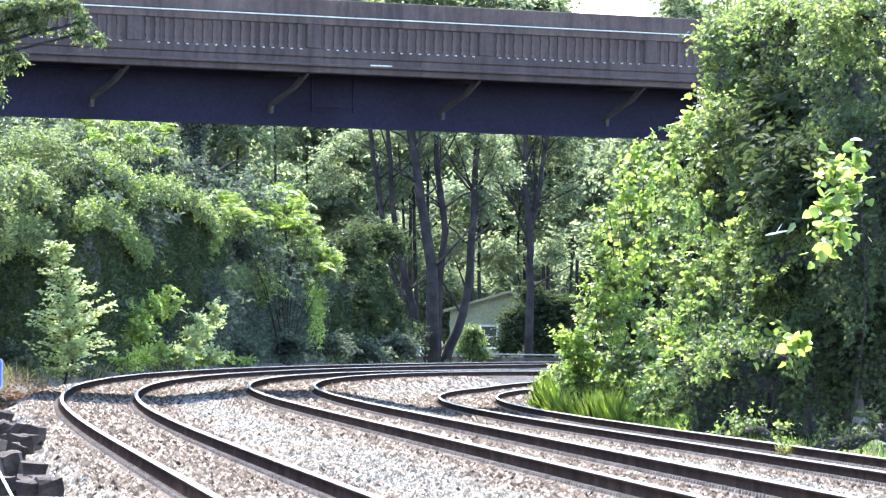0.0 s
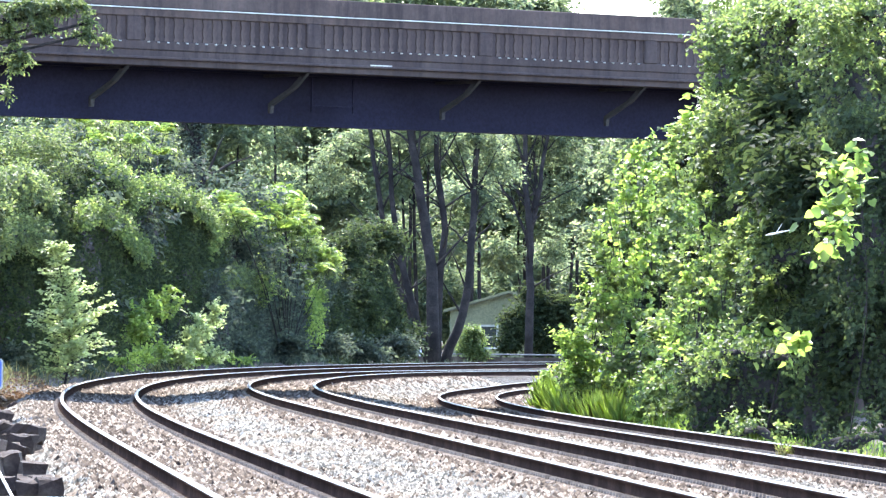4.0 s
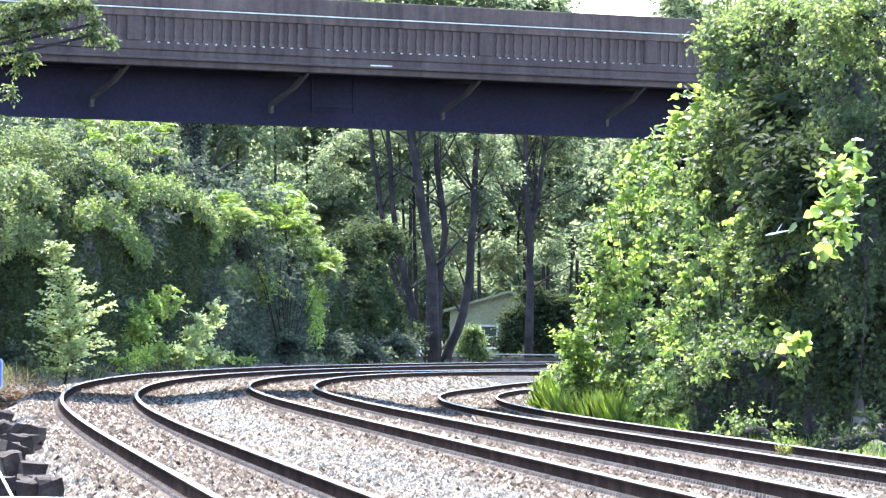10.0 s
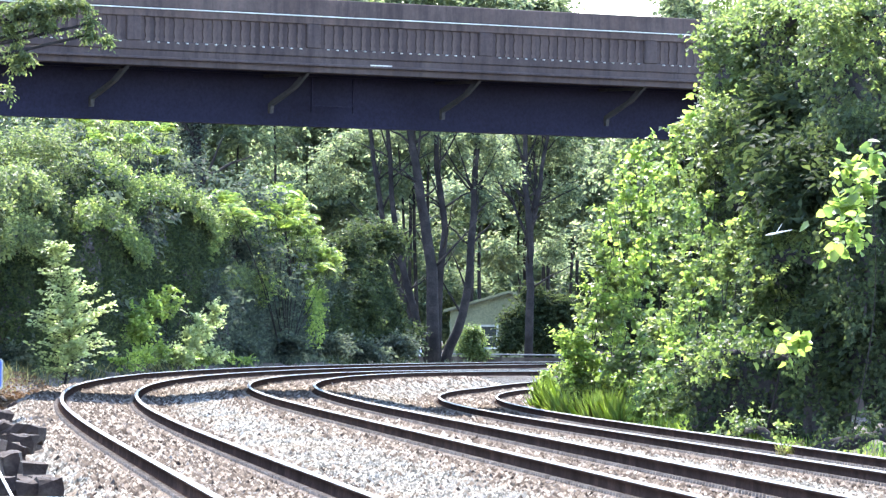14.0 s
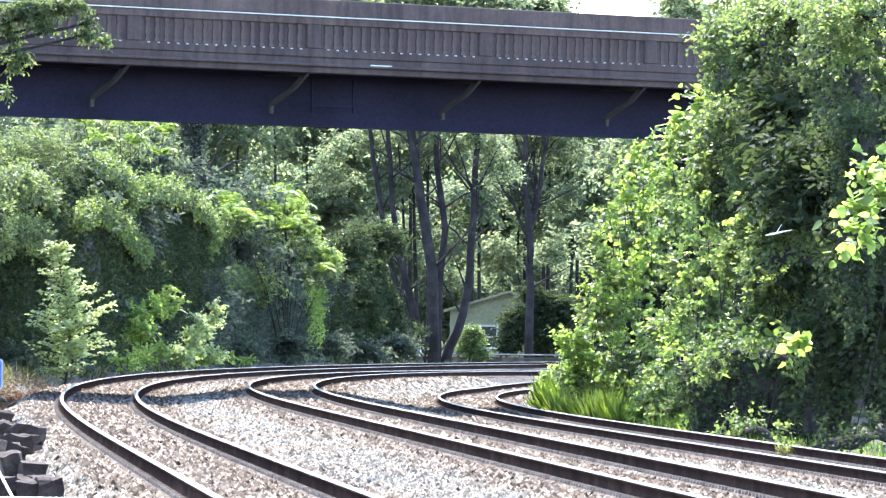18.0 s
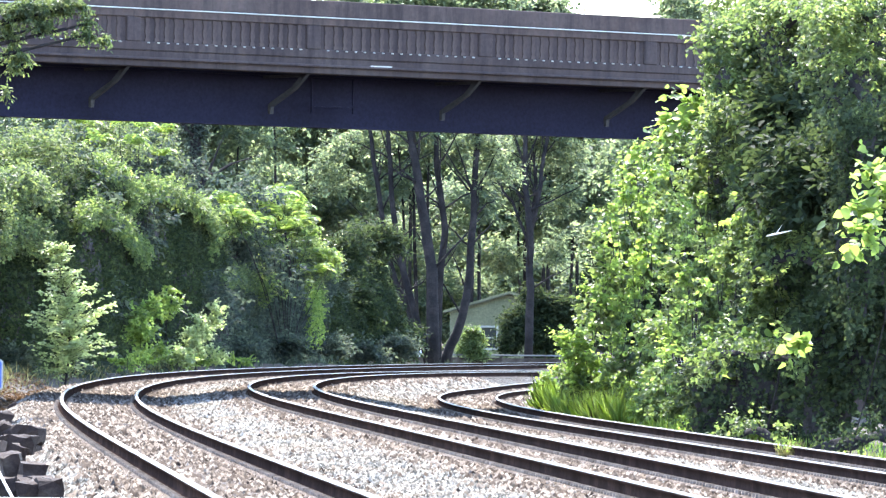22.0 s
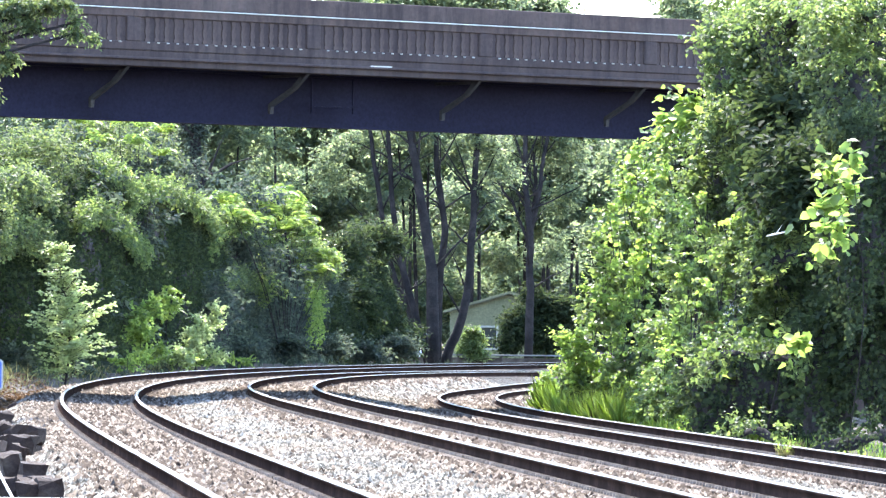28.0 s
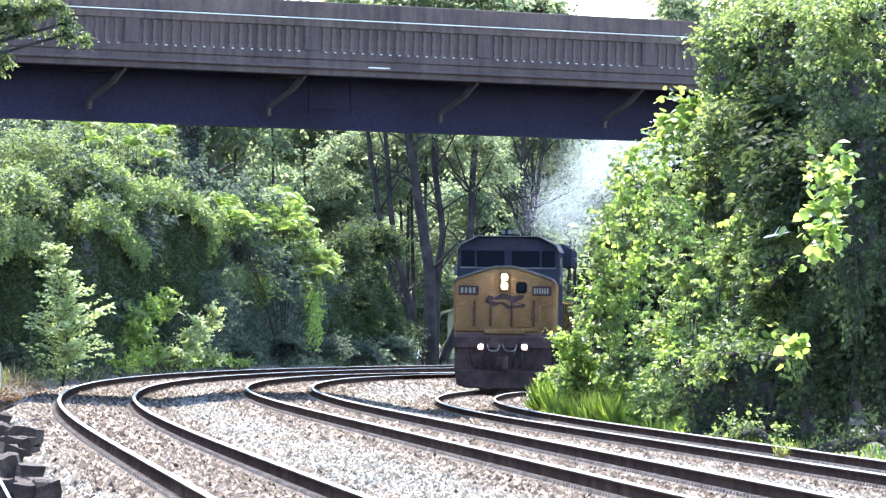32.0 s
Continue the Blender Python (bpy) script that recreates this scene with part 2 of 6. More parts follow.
def round_leaf_arrays(base, along, normal, length, width=0.9):
    """Broad heart-shaped leaves of eight corners, a little cupped."""
    along = unit(along)
    side = unit(np.cross(along, normal))
    up = np.cross(side, along)
    L = length[:, None]
    half = ((-0.06, 0.32, 0.05), (0.3, 0.52, 0.09), (0.68, 0.33, 0.03))
    rim = ((0.0, 0.0, 0.0), *half, (1.0, 0.0, -0.09), *((a, -b, c) for a, b, c in half[::-1]))
    v = np.stack([base + along * L * a + side * L * b * width + up * L * c for a, b, c in rim], 1).reshape(-1, 3)
    i = np.arange(len(base), dtype=np.int32)[:, None] * 8
    f = np.concatenate([i + np.array([(0, k + 1, k)]) for k in range(1, 7)], 1).reshape(-1, 3)
    return v, f


def sprays(rng, blobs, twigs, per=8, size=0.12, reach=0.45, droop=0.25, shell=(0.35, 1.15), lobes=9, width=0.55, upper=-0.5, flat=0.6, broad=False):
    """Leafy twigs over lumps of foliage given as (x, y, z, rx, ry, rz)."""
    b = np.array(blobs, dtype=float)
    # each lump breaks up into smaller ones of uneven size
    q = unit(rng.normal(size=(len(b), lobes, 3)))
    q[:, :, 2] *= 0.9
    r = rng.uniform(0.34, 0.7, (len(b), lobes, 1))
    c = b[:, None, :3] + q * b[:, None, 3:] * rng.uniform(0.2, 0.8, (len(b), lobes, 1))
    b = np.concatenate([c, b[:, None, 3:] * r], 2).reshape(-1, 6)
    w = b[:, 3] * b[:, 5] + b[:, 3] * b[:, 4]
    k = rng.choice(len(b), twigs, p=w / w.sum())
    d = unit(rng.normal(size=(twigs, 3)))
    low = d[:, 2] < upper
    d[low, 2] *= -0.6
    d = unit(d)
    r = rng.uniform(shell[0], shell[1], twigs)
    lump = 1 + 0.18 * np.sin(d[:, 0] * 5 + k * 1.7) * np.cos(d[:, 2] * 6 + k)
    c = b[k, :3] + d * b[k, 3:] * (r * lump)[:, None]
    tw = unit(d * np.array([1, 1, 0.5]) + rng.normal(0, 0.55, (twigs, 3)) + np.array([0, 0, 0.15 - droop]))
    side = unit(np.cross(tw, np.array([0.0, 0.0, 1.0]) + rng.normal(0, 0.3, (twigs, 3))))
    j = np.arange(per)
    t = (j / max(per - 1, 1) - 0.35)[None, :, None] * reach * rng.uniform(0.6, 1.3, (twigs, 1, 1))
    base = c[:, None, :] + tw[:, None, :] * t
    base[:, :, 2] -= droop * (t[:, :, 0] ** 2) * 1.5
    s = np.where(j % 2 == 0, 1.0, -1.0)[None, :, None]
    along = tw[:, None, :] * 0.6 + side[:, None, :] * s * 0.9 + rng.normal(0, 0.35, (twigs, per, 3))
    along[:, :, 2] -= droop
    nrm = rng.normal(0, flat, (twigs, per, 3)) + np.array([0, 0, 1.0])
    L = size * rng.uniform(0.6, 1.35, (twigs, per))
    make = round_leaf_arrays if broad else leaf_arrays
    return make(base.reshape(-1, 3), along.reshape(-1, 3), nrm.reshape(-1, 3), L.reshape(-1), width)


def upright_twigs(rng, lump, n, size, per=9):
    """Upright shoots through a lump, each with tufts of broad leaves and dark gaps between; also gives the shoots' lines."""
    m = int(np.clip(lump[3] * lump[5] * 7, 2, 9))
    foot = lump[:3] + np.stack([rng.uniform(-0.8, 0.8, m) * lump[3], rng.uniform(-0.9, 0.9, m) * lump[4], np.full(m, -1.0) * lump[5]], 1)
    tip = foot + np.stack([rng.normal(0, 0.22, m) * lump[5] + 0.2 * (foot[:, 0] - lump[0]), rng.normal(0, 0.1, m), lump[5] * rng.uniform(1.3, 2.2, m)], 1)
    tufts = 5
    k = rng.integers(0, m * tufts, n)
    at = (rng.uniform(0.12, 1.0, m * tufts))
    core = foot[np.arange(m * tufts) // tufts] * (1 - at)[:, None] + tip[np.arange(m * tufts) // tufts] * at[:, None]
    core += rng.normal(0, 1.0, core.shape) * np.array([0.26 * lump[3], 0.3 * lump[4], 0.08])
    d = unit(rng.normal(0, 1, (n, 3)) * np.array([1, 0.9, 0.7]) + np.array([0, -0.25, 0.4]))
    reach = size * rng.uniform(1.6, 4.2, n)
    t = np.linspace(0.15, 1, per)
    line = core[k][:, None] + d[:, None] * (reach[:, None] * t[None])[..., None] + rng.normal(0, size * 0.12, (n, per, 3))
    side = unit(np.cross(d, rng.normal(0, 0.4, (n, 3)) + np.array([0, 0, 1.0])))
    s = np.where(np.arange(per) % 2 == 0, 1.0, -1.0)[None, :, None]
    along = d[:, None] * 0.6 + side[:, None] * s + rng.normal(0, 0.3, (n, per, 3)) - np.array([0, 0, 0.3])
    normal = rng.normal(0, 0.75, (n * per, 3)) + np.array([0, -0.3, 0.75])
    length = (size * rng.uniform(0.6, 1.3, (n, per)) * (1.1 - 0.45 * t)).reshape(-1)
    v, f = round_leaf_arrays(line.reshape(-1, 3), along.reshape(-1, 3), normal, length, 0.8)
    return v, f, zip(foot, tip)


def merge(arrays):
    vs, fs, o = [], [], 0
    for v, f in arrays:
        vs.append(v)
        fs.append(f + o)
        o += len(v)
    return np.concatenate(vs), np.concatenate(fs)


def blades(rng, xs, ys, z, height, lean=0.35, width=0.02):
    """Grass blades as slim bent triangles pairs, rooted at xs, ys."""
    n = len(xs)
    base = np.stack([xs, ys, np.broadcast_to(z, n)], 1)
    up = unit(np.stack([rng.normal(0, lean, n), rng.normal(0, lean, n), np.ones(n)], 1))
    h = height * rng.uniform(0.5, 1.25, n)
    v, f = leaf_arrays(base, up, rng.normal(size=(n, 3)), h, 1.0, 0.0)
    v = v.reshape(-1, 4, 3)
    c = (v[:, 1] + v[:, 3]) / 2
    for i in (1, 3):
        v[:, i] = c + unit(v[:, i] - c) * width
    v[:, 2] += rng.normal(0, 0.15, (n, 3)) * h[:, None]
    return v.reshape(-1, 3), f


# ---- the three lines of track ----
# x at y = 100, start and length of the easing, curvature, height, grade, cant, crest
HEAD = 0.08924
LINES = {"outer": (-5.598, -37.27, 129.23, -0.002438, 0.248, -0.00234, 0.060, 0.0),
         "middle": (-1.136, -4.22, 34.95, -0.002466, 0.290, -0.0007, 0.018, 3.0e-5),
         "inner": (3.990, 4.74, 30.64, -0.00248, -0.044, -0.00243, 0.020, 2.2e-5)}
STEP = 0.5
S = np.arange(-80, 520 + STEP, STEP)


def lay(line):
    """Stations along a line's middle: x, y, heading, height of the rail tops, cant."""
    x0, s0, length, k, z0, g, c, crest = LINES[line]
    u = np.clip((S - s0) / length, 0, 1)
    th = HEAD + np.concatenate([[0], np.cumsum((u[1:] + u[:-1]) / 2 * k * STEP)])
    dx, dy = -np.sin(th), np.cos(th)
    x = np.concatenate([[0], np.cumsum((dx[1:] + dx[:-1]) / 2 * STEP)]) + x0 + math.sin(HEAD) * 80
    y = np.concatenate([[0], np.cumsum((dy[1:] + dy[:-1]) / 2 * STEP)]) + 100 - math.cos(HEAD) * 80
    e = np.minimum(S, 190.0)
    z = z0 + g * e - crest * np.maximum(e - 20, 0) ** 2
    if line == "inner":
        z = z + 0.006 * np.clip(S - 88, 0, 40)
    return np.stack([x, y, th, z, np.full_like(S, c)], 1)


LAID = {k: lay(k) for k in LINES}


def beside(line, s, off, up=0.0):
    """World place off metres to the right of a line's middle, at station s."""
    a = LAID[line]
    x, y, th, z, c = [np.interp(s, S, a[:, i]) for i in range(5)]
    return np.stack(np.broadcast_arrays(x + off * np.cos(th), y + off * np.sin(th), z - off * c / 1.5 + up), -1)

# ---- ground: one sheet to the horizon, level with the track bed beside it ----
def ground_height(x, y):
    """Height of the soil: follows the nearest line, dips under the ballast, swells a little."""
    best = np.full(x.shape, 1e9)
    z = np.zeros(x.shape)
    for a in LAID.values():
        for p in a[::8]:
            d2 = (x - p[0]) ** 2 + (y - p[1]) ** 2
            near = d2 < best
            best = np.where(near, d2, best)
            z = np.where(near, p[3], z)
    d = np.sqrt(best)
    dip = np.clip((3.4 - d) / 1.0, 0, 1)
    swell = 0.05 * np.sin(x * 0.9 + y * 0.31) + 0.05 * np.sin(y * 0.53 - x * 0.4)
    far = np.clip((d - 12) / 60, 0, 1)
    a = LAID["outer"]
    left = (x < np.interp(y, a[::4, 1], a[::4, 0])) & (y < 240)
    bank = np.where(left, 0.34 * np.clip((d - 2.0) / 1.2, 0, 1), 0.0)
    return z + bank - 0.30 - 0.45 * dip + swell * (1 - dip) + far * 0.5 * (1 - np.clip((d - 300) / 700, 0, 1))


def ground_sheet():
    xs = np.concatenate([[-3000, -1200, -500, -250, -120, -70, -45], np.arange(-32, 60, 1.0), [66, 75, 90, 110, 140, 200, 320, 600, 1300, 3000]])
    ys = np.concatenate([[-1500, -500, -150, -50, 0, 20], np.arange(30, 300, 1.25), [305, 315, 330, 350, 380, 420, 480, 560, 700, 1000, 1800, 4000]])
    X, Y = np.meshgrid(xs, ys)
    Z = ground_height(X, Y)
    v = np.stack([X, Y, Z], -1).reshape(-1, 3)
    nx = len(xs)
    i = (np.arange(len(ys) - 1)[:, None] * nx + np.arange(nx - 1)[None]).reshape(-1, 1)
    f = np.concatenate([i, i + 1, i + nx + 1, i + nx], 1)
    ob = link_mesh("ground", v, f, EARTH, smooth=True)
    tagged(ob, "dry brown earth and leaf litter beside the railway", "ground", kind="structure")


ground_sheet()

# ---- ballast ----
BED = -0.235


def bed_section(s):
    """Cross-section of the ballast at stations s: places from the outer shoulder to the inner one."""
    rows = []
    for line, offs in (("outer", [(-2.3, -0.62), (-1.85, -0.40), (-1.5, BED), (-1.2, BED), (-0.75, BED), (0, BED - 0.005), (0.75, BED), (1.3, BED)]),
                       ("middle", [(-1.3, BED), (-0.75, BED), (0, BED - 0.005), (0.75, BED), (1.3, BED)]),
                       ("inner", [(-1.3, BED), (-0.75, BED), (0, BED - 0.005), (0.75, BED), (1.4, BED), (2.1, -0.34), (2.8, -0.6)])):
        for o, up in offs:
            rows.append(beside(line, s, o, up))
    return np.stack(rows, 1)


def ballast_bed():
    s = np.arange(-72, 216, 0.5)
    sec = bed_section(s)
    fine = []
    for a in range(sec.shape[1] - 1):
        for u in np.linspace(0, 1, 4, endpoint=False):
            fine.append(sec[:, a] * (1 - u) + sec[:, a + 1] * u)
    fine.append(sec[:, -1])
    v = np.stack(fine, 1)
    rng = np.random.default_rng(5)
    v[:, :, 2] += rng.normal(0, 0.012, v.shape[:2]) + 0.006 * np.sin(v[:, :, 0] * 2.3 + v[:, :, 1] * 0.7)
    n, k = v.shape[:2]
    i = (np.arange(n - 1)[:, None] * k + np.arange(k - 1)[None]).reshape(-1, 1)
    f = np.concatenate([i, i + 1, i + k + 1, i + k], 1)
    ob = link_mesh("ballast", v.reshape(-1, 3), f, BALLAST)
    tagged(ob, "grey crushed stone ballast under the tracks", "ballast", kind="structure")


ballast_bed()


def loose_stones(name, s0, s1, density, size, seed, label, mat=STONE, inside=None):
    """Sharp little stones strewn over the bed, as one heap."""
    rng = np.random.default_rng(seed)
    probe = bed_section(np.array([(s0 + s1) / 2]))[0]
    width = np.linalg.norm(probe[-1] - probe[0])
    n = int(density * (s1 - s0) * width)
    s = rng.uniform(s0, s1, n)
    sec = bed_section(s)
    q = rng.uniform(0.02, 0.98, n) * (sec.shape[1] - 1)
    # even spread across the bed by its true widths
    wid = np.linalg.norm(np.diff(probe, axis=0), axis=1)
    cum = np.concatenate([[0], np.cumsum(wid)])
    q = np.interp(rng.uniform(0.01, 0.99, n) * cum[-1], cum, np.arange(len(cum)))
    i = np.minimum(q.astype(int), sec.shape[1] - 2)
    u = (q - i)[:, None]
    p = sec[np.arange(n), i] * (1 - u) + sec[np.arange(n), i + 1] * u
    # the stained ones lie about the rails, the clean ones elsewhere
    near = np.full(n, 9.0)
    for a in LAID.values():
        line = a[(S > s0 - 8) & (S < s1 + 8)]
        d = np.abs((p[:, 0] - np.interp(p[:, 1], line[:, 1], line[:, 0])) * np.cos(np.interp(p[:, 1], line[:, 1], line[:, 2])))
        near = np.minimum(near, d)
    chance = np.clip((1.75 - near) / 0.6, 0.0, 1.0) * 0.9 + 0.08
    stained = rng.uniform(size=n) < chance
    x = p[:, 0] / p[:, 1]
    p = p[(stained if inside else ~stained) & (x > -0.09) & (x < 0.09)]
    n = len(p)
    sz = size * rng.uniform(0.5, 1.3, n)
    rot = rng.uniform(0, 2 * np.pi, n)
    cor = []
    for a in range(3):
        ang = rot + a * np.pi / 1.5 + rng.normal(0, 0.3, n)
        r = sz * rng.uniform(0.4, 0.7, n)
        cor.append(p + np.stack([np.cos(ang) * r * 1.35, np.sin(ang) * r, 0.0 * r + rng.uniform(0, 0.2, n) * sz], 1))
    top = p + np.stack([rng.normal(0, 0.16, n) * sz, rng.normal(0, 0.16, n) * sz, 0.012 + sz * rng.uniform(0.2, 0.75, n)], 1)
    v = np.stack(cor + [top], 1).reshape(-1, 3)
    b = np.arange(n, dtype=np.int32)[:, None] * 4
    f = np.concatenate([b + np.array([[a, (a + 1) % 3, 3]]) for a in range(3)], 1).reshape(-1, 3)
    ob = link_mesh(name, v, f, mat)
    return tagged(ob, label, "ballast stones", kind="stuff")


for _s0, _s1, _n, _z, _k in ((-58, -15, 290, 0.055, 11), (-15, 25, 180, 0.066, 12), (25, 105, 95, 0.09, 13)):
    loose_stones("ballast_stones", _s0, _s1, _n, _z, _k, "loose pale grey crushed stones lying on the ballast bed")
    loose_stones("stained_ballast", _s0, _s1, _n * 0.46, _z * 1.4, _k, "rust-stained crushed stones lying between the rails", STONE_RUST, True)

# ---- rails, ties and fastenings ----
RAIL_SHAPE = [(-0.07, -0.172), (-0.07, -0.16), (-0.012, -0.135), (-0.009, -0.05), (-0.036, -0.038), (-0.037, -0.013),
              (-0.027, 0.0), (-0.016, 0.0005), (0.024, 0.0005), (0.030, 0.0), (0.037, -0.013), (0.036, -0.038), (0.009, -0.05), (0.012, -0.135), (0.07, -0.16), (0.07, -0.172)]
TIE_GAP = 0.495


def rail(parent, line, off):
    s = np.concatenate([np.arange(-72, 0, 2.0), np.arange(0, 216, 1.0)])
    a = LAID[line]
    th = np.interp(s, S, a[:, 2])
    c = beside(line, s, off)
    k = len(RAIL_SHAPE)
    v = np.empty((len(s), k, 3))
    for i, (o, h) in enumerate(RAIL_SHAPE):
        v[:, i] = c + np.stack([o * np.cos(th), o * np.sin(th), np.full_like(th, h)], 1)
    b = (np.arange(len(s) - 1) * k)[:, None]
    i = np.arange(k)[None]
    j = (np.arange(k)[None] + 1) % k
    f = np.stack([b + i, b + k + i, b + k + j, b + j], -1).reshape(-1, 4)
    # worn top face 7 is bright; corners 5 and 9 carry a painted sheen
    slots = np.tile(np.array([1 if q in (5, 7, 9) else 0 for q in range(k)]), len(s) - 1)
    link_mesh("rail", v.reshape(-1, 3), f, [RAIL_SIDE, RAIL_TOP], parent, "rusty rail with a bright worn head, sheen coloured onto its corners", slots)


def tie_mesh():
    bm = bmesh.new()
    box(bm, -1.3, 1.3, -0.115, 0.115, -0.18, 0.0, 0.012)
    me = bpy.data.meshes.new("tie")
    bm.to_mesh(me)
    bm.free()
    me.materials.append(TIE_WOOD)
    return me


def railway_track(line, label):
    th = empty("railway_track")
    tagged(th, label, "railway track", "tracks round the curve")
    for off in (-0.752, 0.752):
        rail(th, line, off)
    rng = np.random.default_rng(len(line))
    stations = np.arange(-60, 120, TIE_GAP)
    # plates, anchors and spike heads at each tie, both rails
    vs, fs, o = [], [], 0
    base = np.array([(-1, -1, 0), (1, -1, 0), (1, 1, 0), (-1, 1, 0), (-0.9, -0.9, 1), (0.9, -0.9, 1), (0.9, 0.9, 1), (-0.9, 0.9, 1)], dtype=float)
    quads = np.array([(4, 5, 6, 7), (0, 1, 5, 4), (1, 2, 6, 5), (2, 3, 7, 6), (3, 0, 4, 7)])
    for s in stations:
        h = np.interp(s, S, LAID[line][:, 2])
        ca, sa = math.cos(h), math.sin(h)
        for off in (-0.752, 0.752):
            for du, dv, w, l, t, up in ((0, 0, 0.18, 0.09, 0.018, -0.190), (-0.105, 0.125, 0.04, 0.028, 0.035, -0.165), (-0.105, -0.125, 0.04, 0.028, 0.035, -0.165), (-0.10, 0.04, 0.022, 0.018, 0.03, -0.172), (0.10, -0.04, 0.022, 0.018, 0.03, -0.172)):
                c = beside(line, s, off + du, up) + np.array([-sa * dv, ca * dv, 0])
                q = base * np.array([w, l, t])
                vs.append(np.stack([c[0] + q[:, 0] * ca - q[:, 1] * sa, c[1] + q[:, 0] * sa + q[:, 1] * ca, c[2] + q[:, 2]], 1))
                fs.append(quads + o)
                o += 8
    ob = link_mesh("fastening", np.concatenate(vs), np.concatenate(fs), PLATE_STEEL, th, "small rusty tie plates, anchors and spikes")
    tagged(ob, kind="stuff")
    return th, stations, rng


TRACKS = {"outer": railway_track("outer", "curving railway track with rusty rails on pale ballast"),
          "middle": railway_track("middle", "curving middle railway track with rusty rails in ballast"),
          "inner": railway_track("inner", "curving railway track beside the bushes, carrying the train")}

# ---- road bridge over the tracks ----
BRIDGE = Matrix.Translation((-2.332, 135.3, -0.19)) @ Matrix.Rotation(radians(38.0), 4, "Z") @ Matrix.Scale(1.1, 4)   # x along, y away, z up
BAY = 4.47
PIERS = [-0.69 + BAY * i for i in range(-4, 7)]


def road_bridge():
    th = empty("road_bridge", BRIDGE)
    tagged(th, "old concrete road bridge with a baluster parapet on dark steel girders", "bridge")
    u0, u1, wide = -17.5, 24.5, 10.5
    part("deck_slab", box_bm(u0, u1, 0.25, wide - 0.25, 6.86, 7.02), CONCRETE_DARK, th, "concrete deck slab, the shade of its underside put into the colour")
    for side, y0 in ((1, 0.0), (-1, wide)):
        def slab(name, a, b, z0, z1, mat, label="", bevel=0.015):
            lo, hi = sorted((y0 + side * a, y0 + side * b))
            return part(name, box_bm(u0, u1, lo, hi, z0, z1, bevel), mat, th, label)
        slab("edge_beam", 0.06, 0.5, 6.80, 7.12, CONCRETE_DARK, "streaked edge beam in the darker concrete")
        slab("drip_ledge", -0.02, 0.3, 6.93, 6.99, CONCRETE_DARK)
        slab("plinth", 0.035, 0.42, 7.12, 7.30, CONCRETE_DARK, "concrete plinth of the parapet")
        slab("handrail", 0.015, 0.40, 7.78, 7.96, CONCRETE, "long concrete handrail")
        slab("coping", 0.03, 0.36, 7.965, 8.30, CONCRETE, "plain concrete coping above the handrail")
        slab("back_panel", 0.075, 0.27, 7.29, 7.80, CONCRETE_DARK, "recessed panel behind the balusters, darkened for the shade of the gaps")
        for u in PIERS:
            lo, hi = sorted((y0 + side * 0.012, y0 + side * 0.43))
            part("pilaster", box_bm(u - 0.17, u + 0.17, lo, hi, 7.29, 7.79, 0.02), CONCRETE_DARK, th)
    # added pale strip under the handrail lip, standing in for a bright edge
    part("conduit", rod(bmesh.new(), [(u0, -0.045, 7.945), (u1, -0.045, 7.945)], 0.013, 8), PALE_SURFACE, th, "thin pale strip added in place of a bright concrete edge")
    part("clip_bar", box_bm(0.76, 1.3, -0.01, 0.03, 6.985, 7.01), PALE_SURFACE, th, "short pale bar on the edge beam")
    # balusters, one mesh shared
    bm = bmesh.new()
    outline = [(-0.055, 7.30), (0.055, 7.30), (0.055, 7.35), (0.03, 7.38), (0.06, 7.50), (0.035, 7.66), (0.055, 7.72), (0.055, 7.79), (-0.055, 7.79), (-0.055, 7.72), (-0.035, 7.66), (-0.06, 7.50), (-0.03, 7.38), (-0.055, 7.35)]
    prism(bm, outline, 0.05, 0.16)
    first = part("baluster", bm, CONCRETE, th)
    for a in PIERS[:-1]:
        for i in range(17):
            x = a + 0.17 + (i + 0.75) * (BAY - 0.34) / 17.5
            if first.location.x == 0 and a == PIERS[0] and i == 0:
                first.location.x = x
                continue
            o = new("baluster", first.data)
            o.parent = th
            o.location.x = x
    # small pale stubs added below the balusters for a row of bright dots
    bm = rod(bmesh.new(), [(0, -0.035, 7.27), (0, 0.05, 7.275)], 0.011, 6)
    stub = part("pale_stub", bm, PALE_SURFACE, th)
    for a in PIERS[1:-3]:
        for i in range(17):
            o = new("pale_stub", stub.data)
            o.parent = th
            o.location.x = a + 0.17 + (i + 0.75) * (BAY - 0.34) / 17.5
    stub.location.x = PIERS[0] + 0.3
    # girders under the deck
    for y in (1.75, wide - 1.75, 4.1, 6.4):
        low = 5.76 + 0.06 * (y - 1.75)
        g = part("girder", box_bm(u0, u1, y - 0.02, y + 0.02, low + 0.04, 6.84), GIRDER, th, "dark steel girder web, bluish haze put into its colour")
        part("flange", box_bm(u0, u1, y - 0.2, y + 0.2, low, low + 0.05), GIRDER, g)
        part("flange", box_bm(u0, u1, y - 0.2, y + 0.2, 6.80, 6.86), GIRDER, g)
    # bracket under the footway at each pilaster: strut, tie and gusset
    bm = bmesh.new()
    prism(bm, [(0.12, 6.84), (0.30, 6.84), (0.75, 6.52), (1.35, 6.28), (1.52, 6.2), (1.52, 6.0), (1.44, 6.0), (1.42, 6.15), (1.1, 6.28), (0.6, 6.5)], -0.04, 0.04, "x")
    strut = part("bracket_strut", bm, BRACE, th, "grey steel bracket strut")
    bm = box_bm(-0.04, 0.04, 0.3, 1.7, 6.74, 6.80)
    tie_bar = part("bracket_tie", bm, BRACE, th)
    strut.location.x = tie_bar.location.x = PIERS[0]
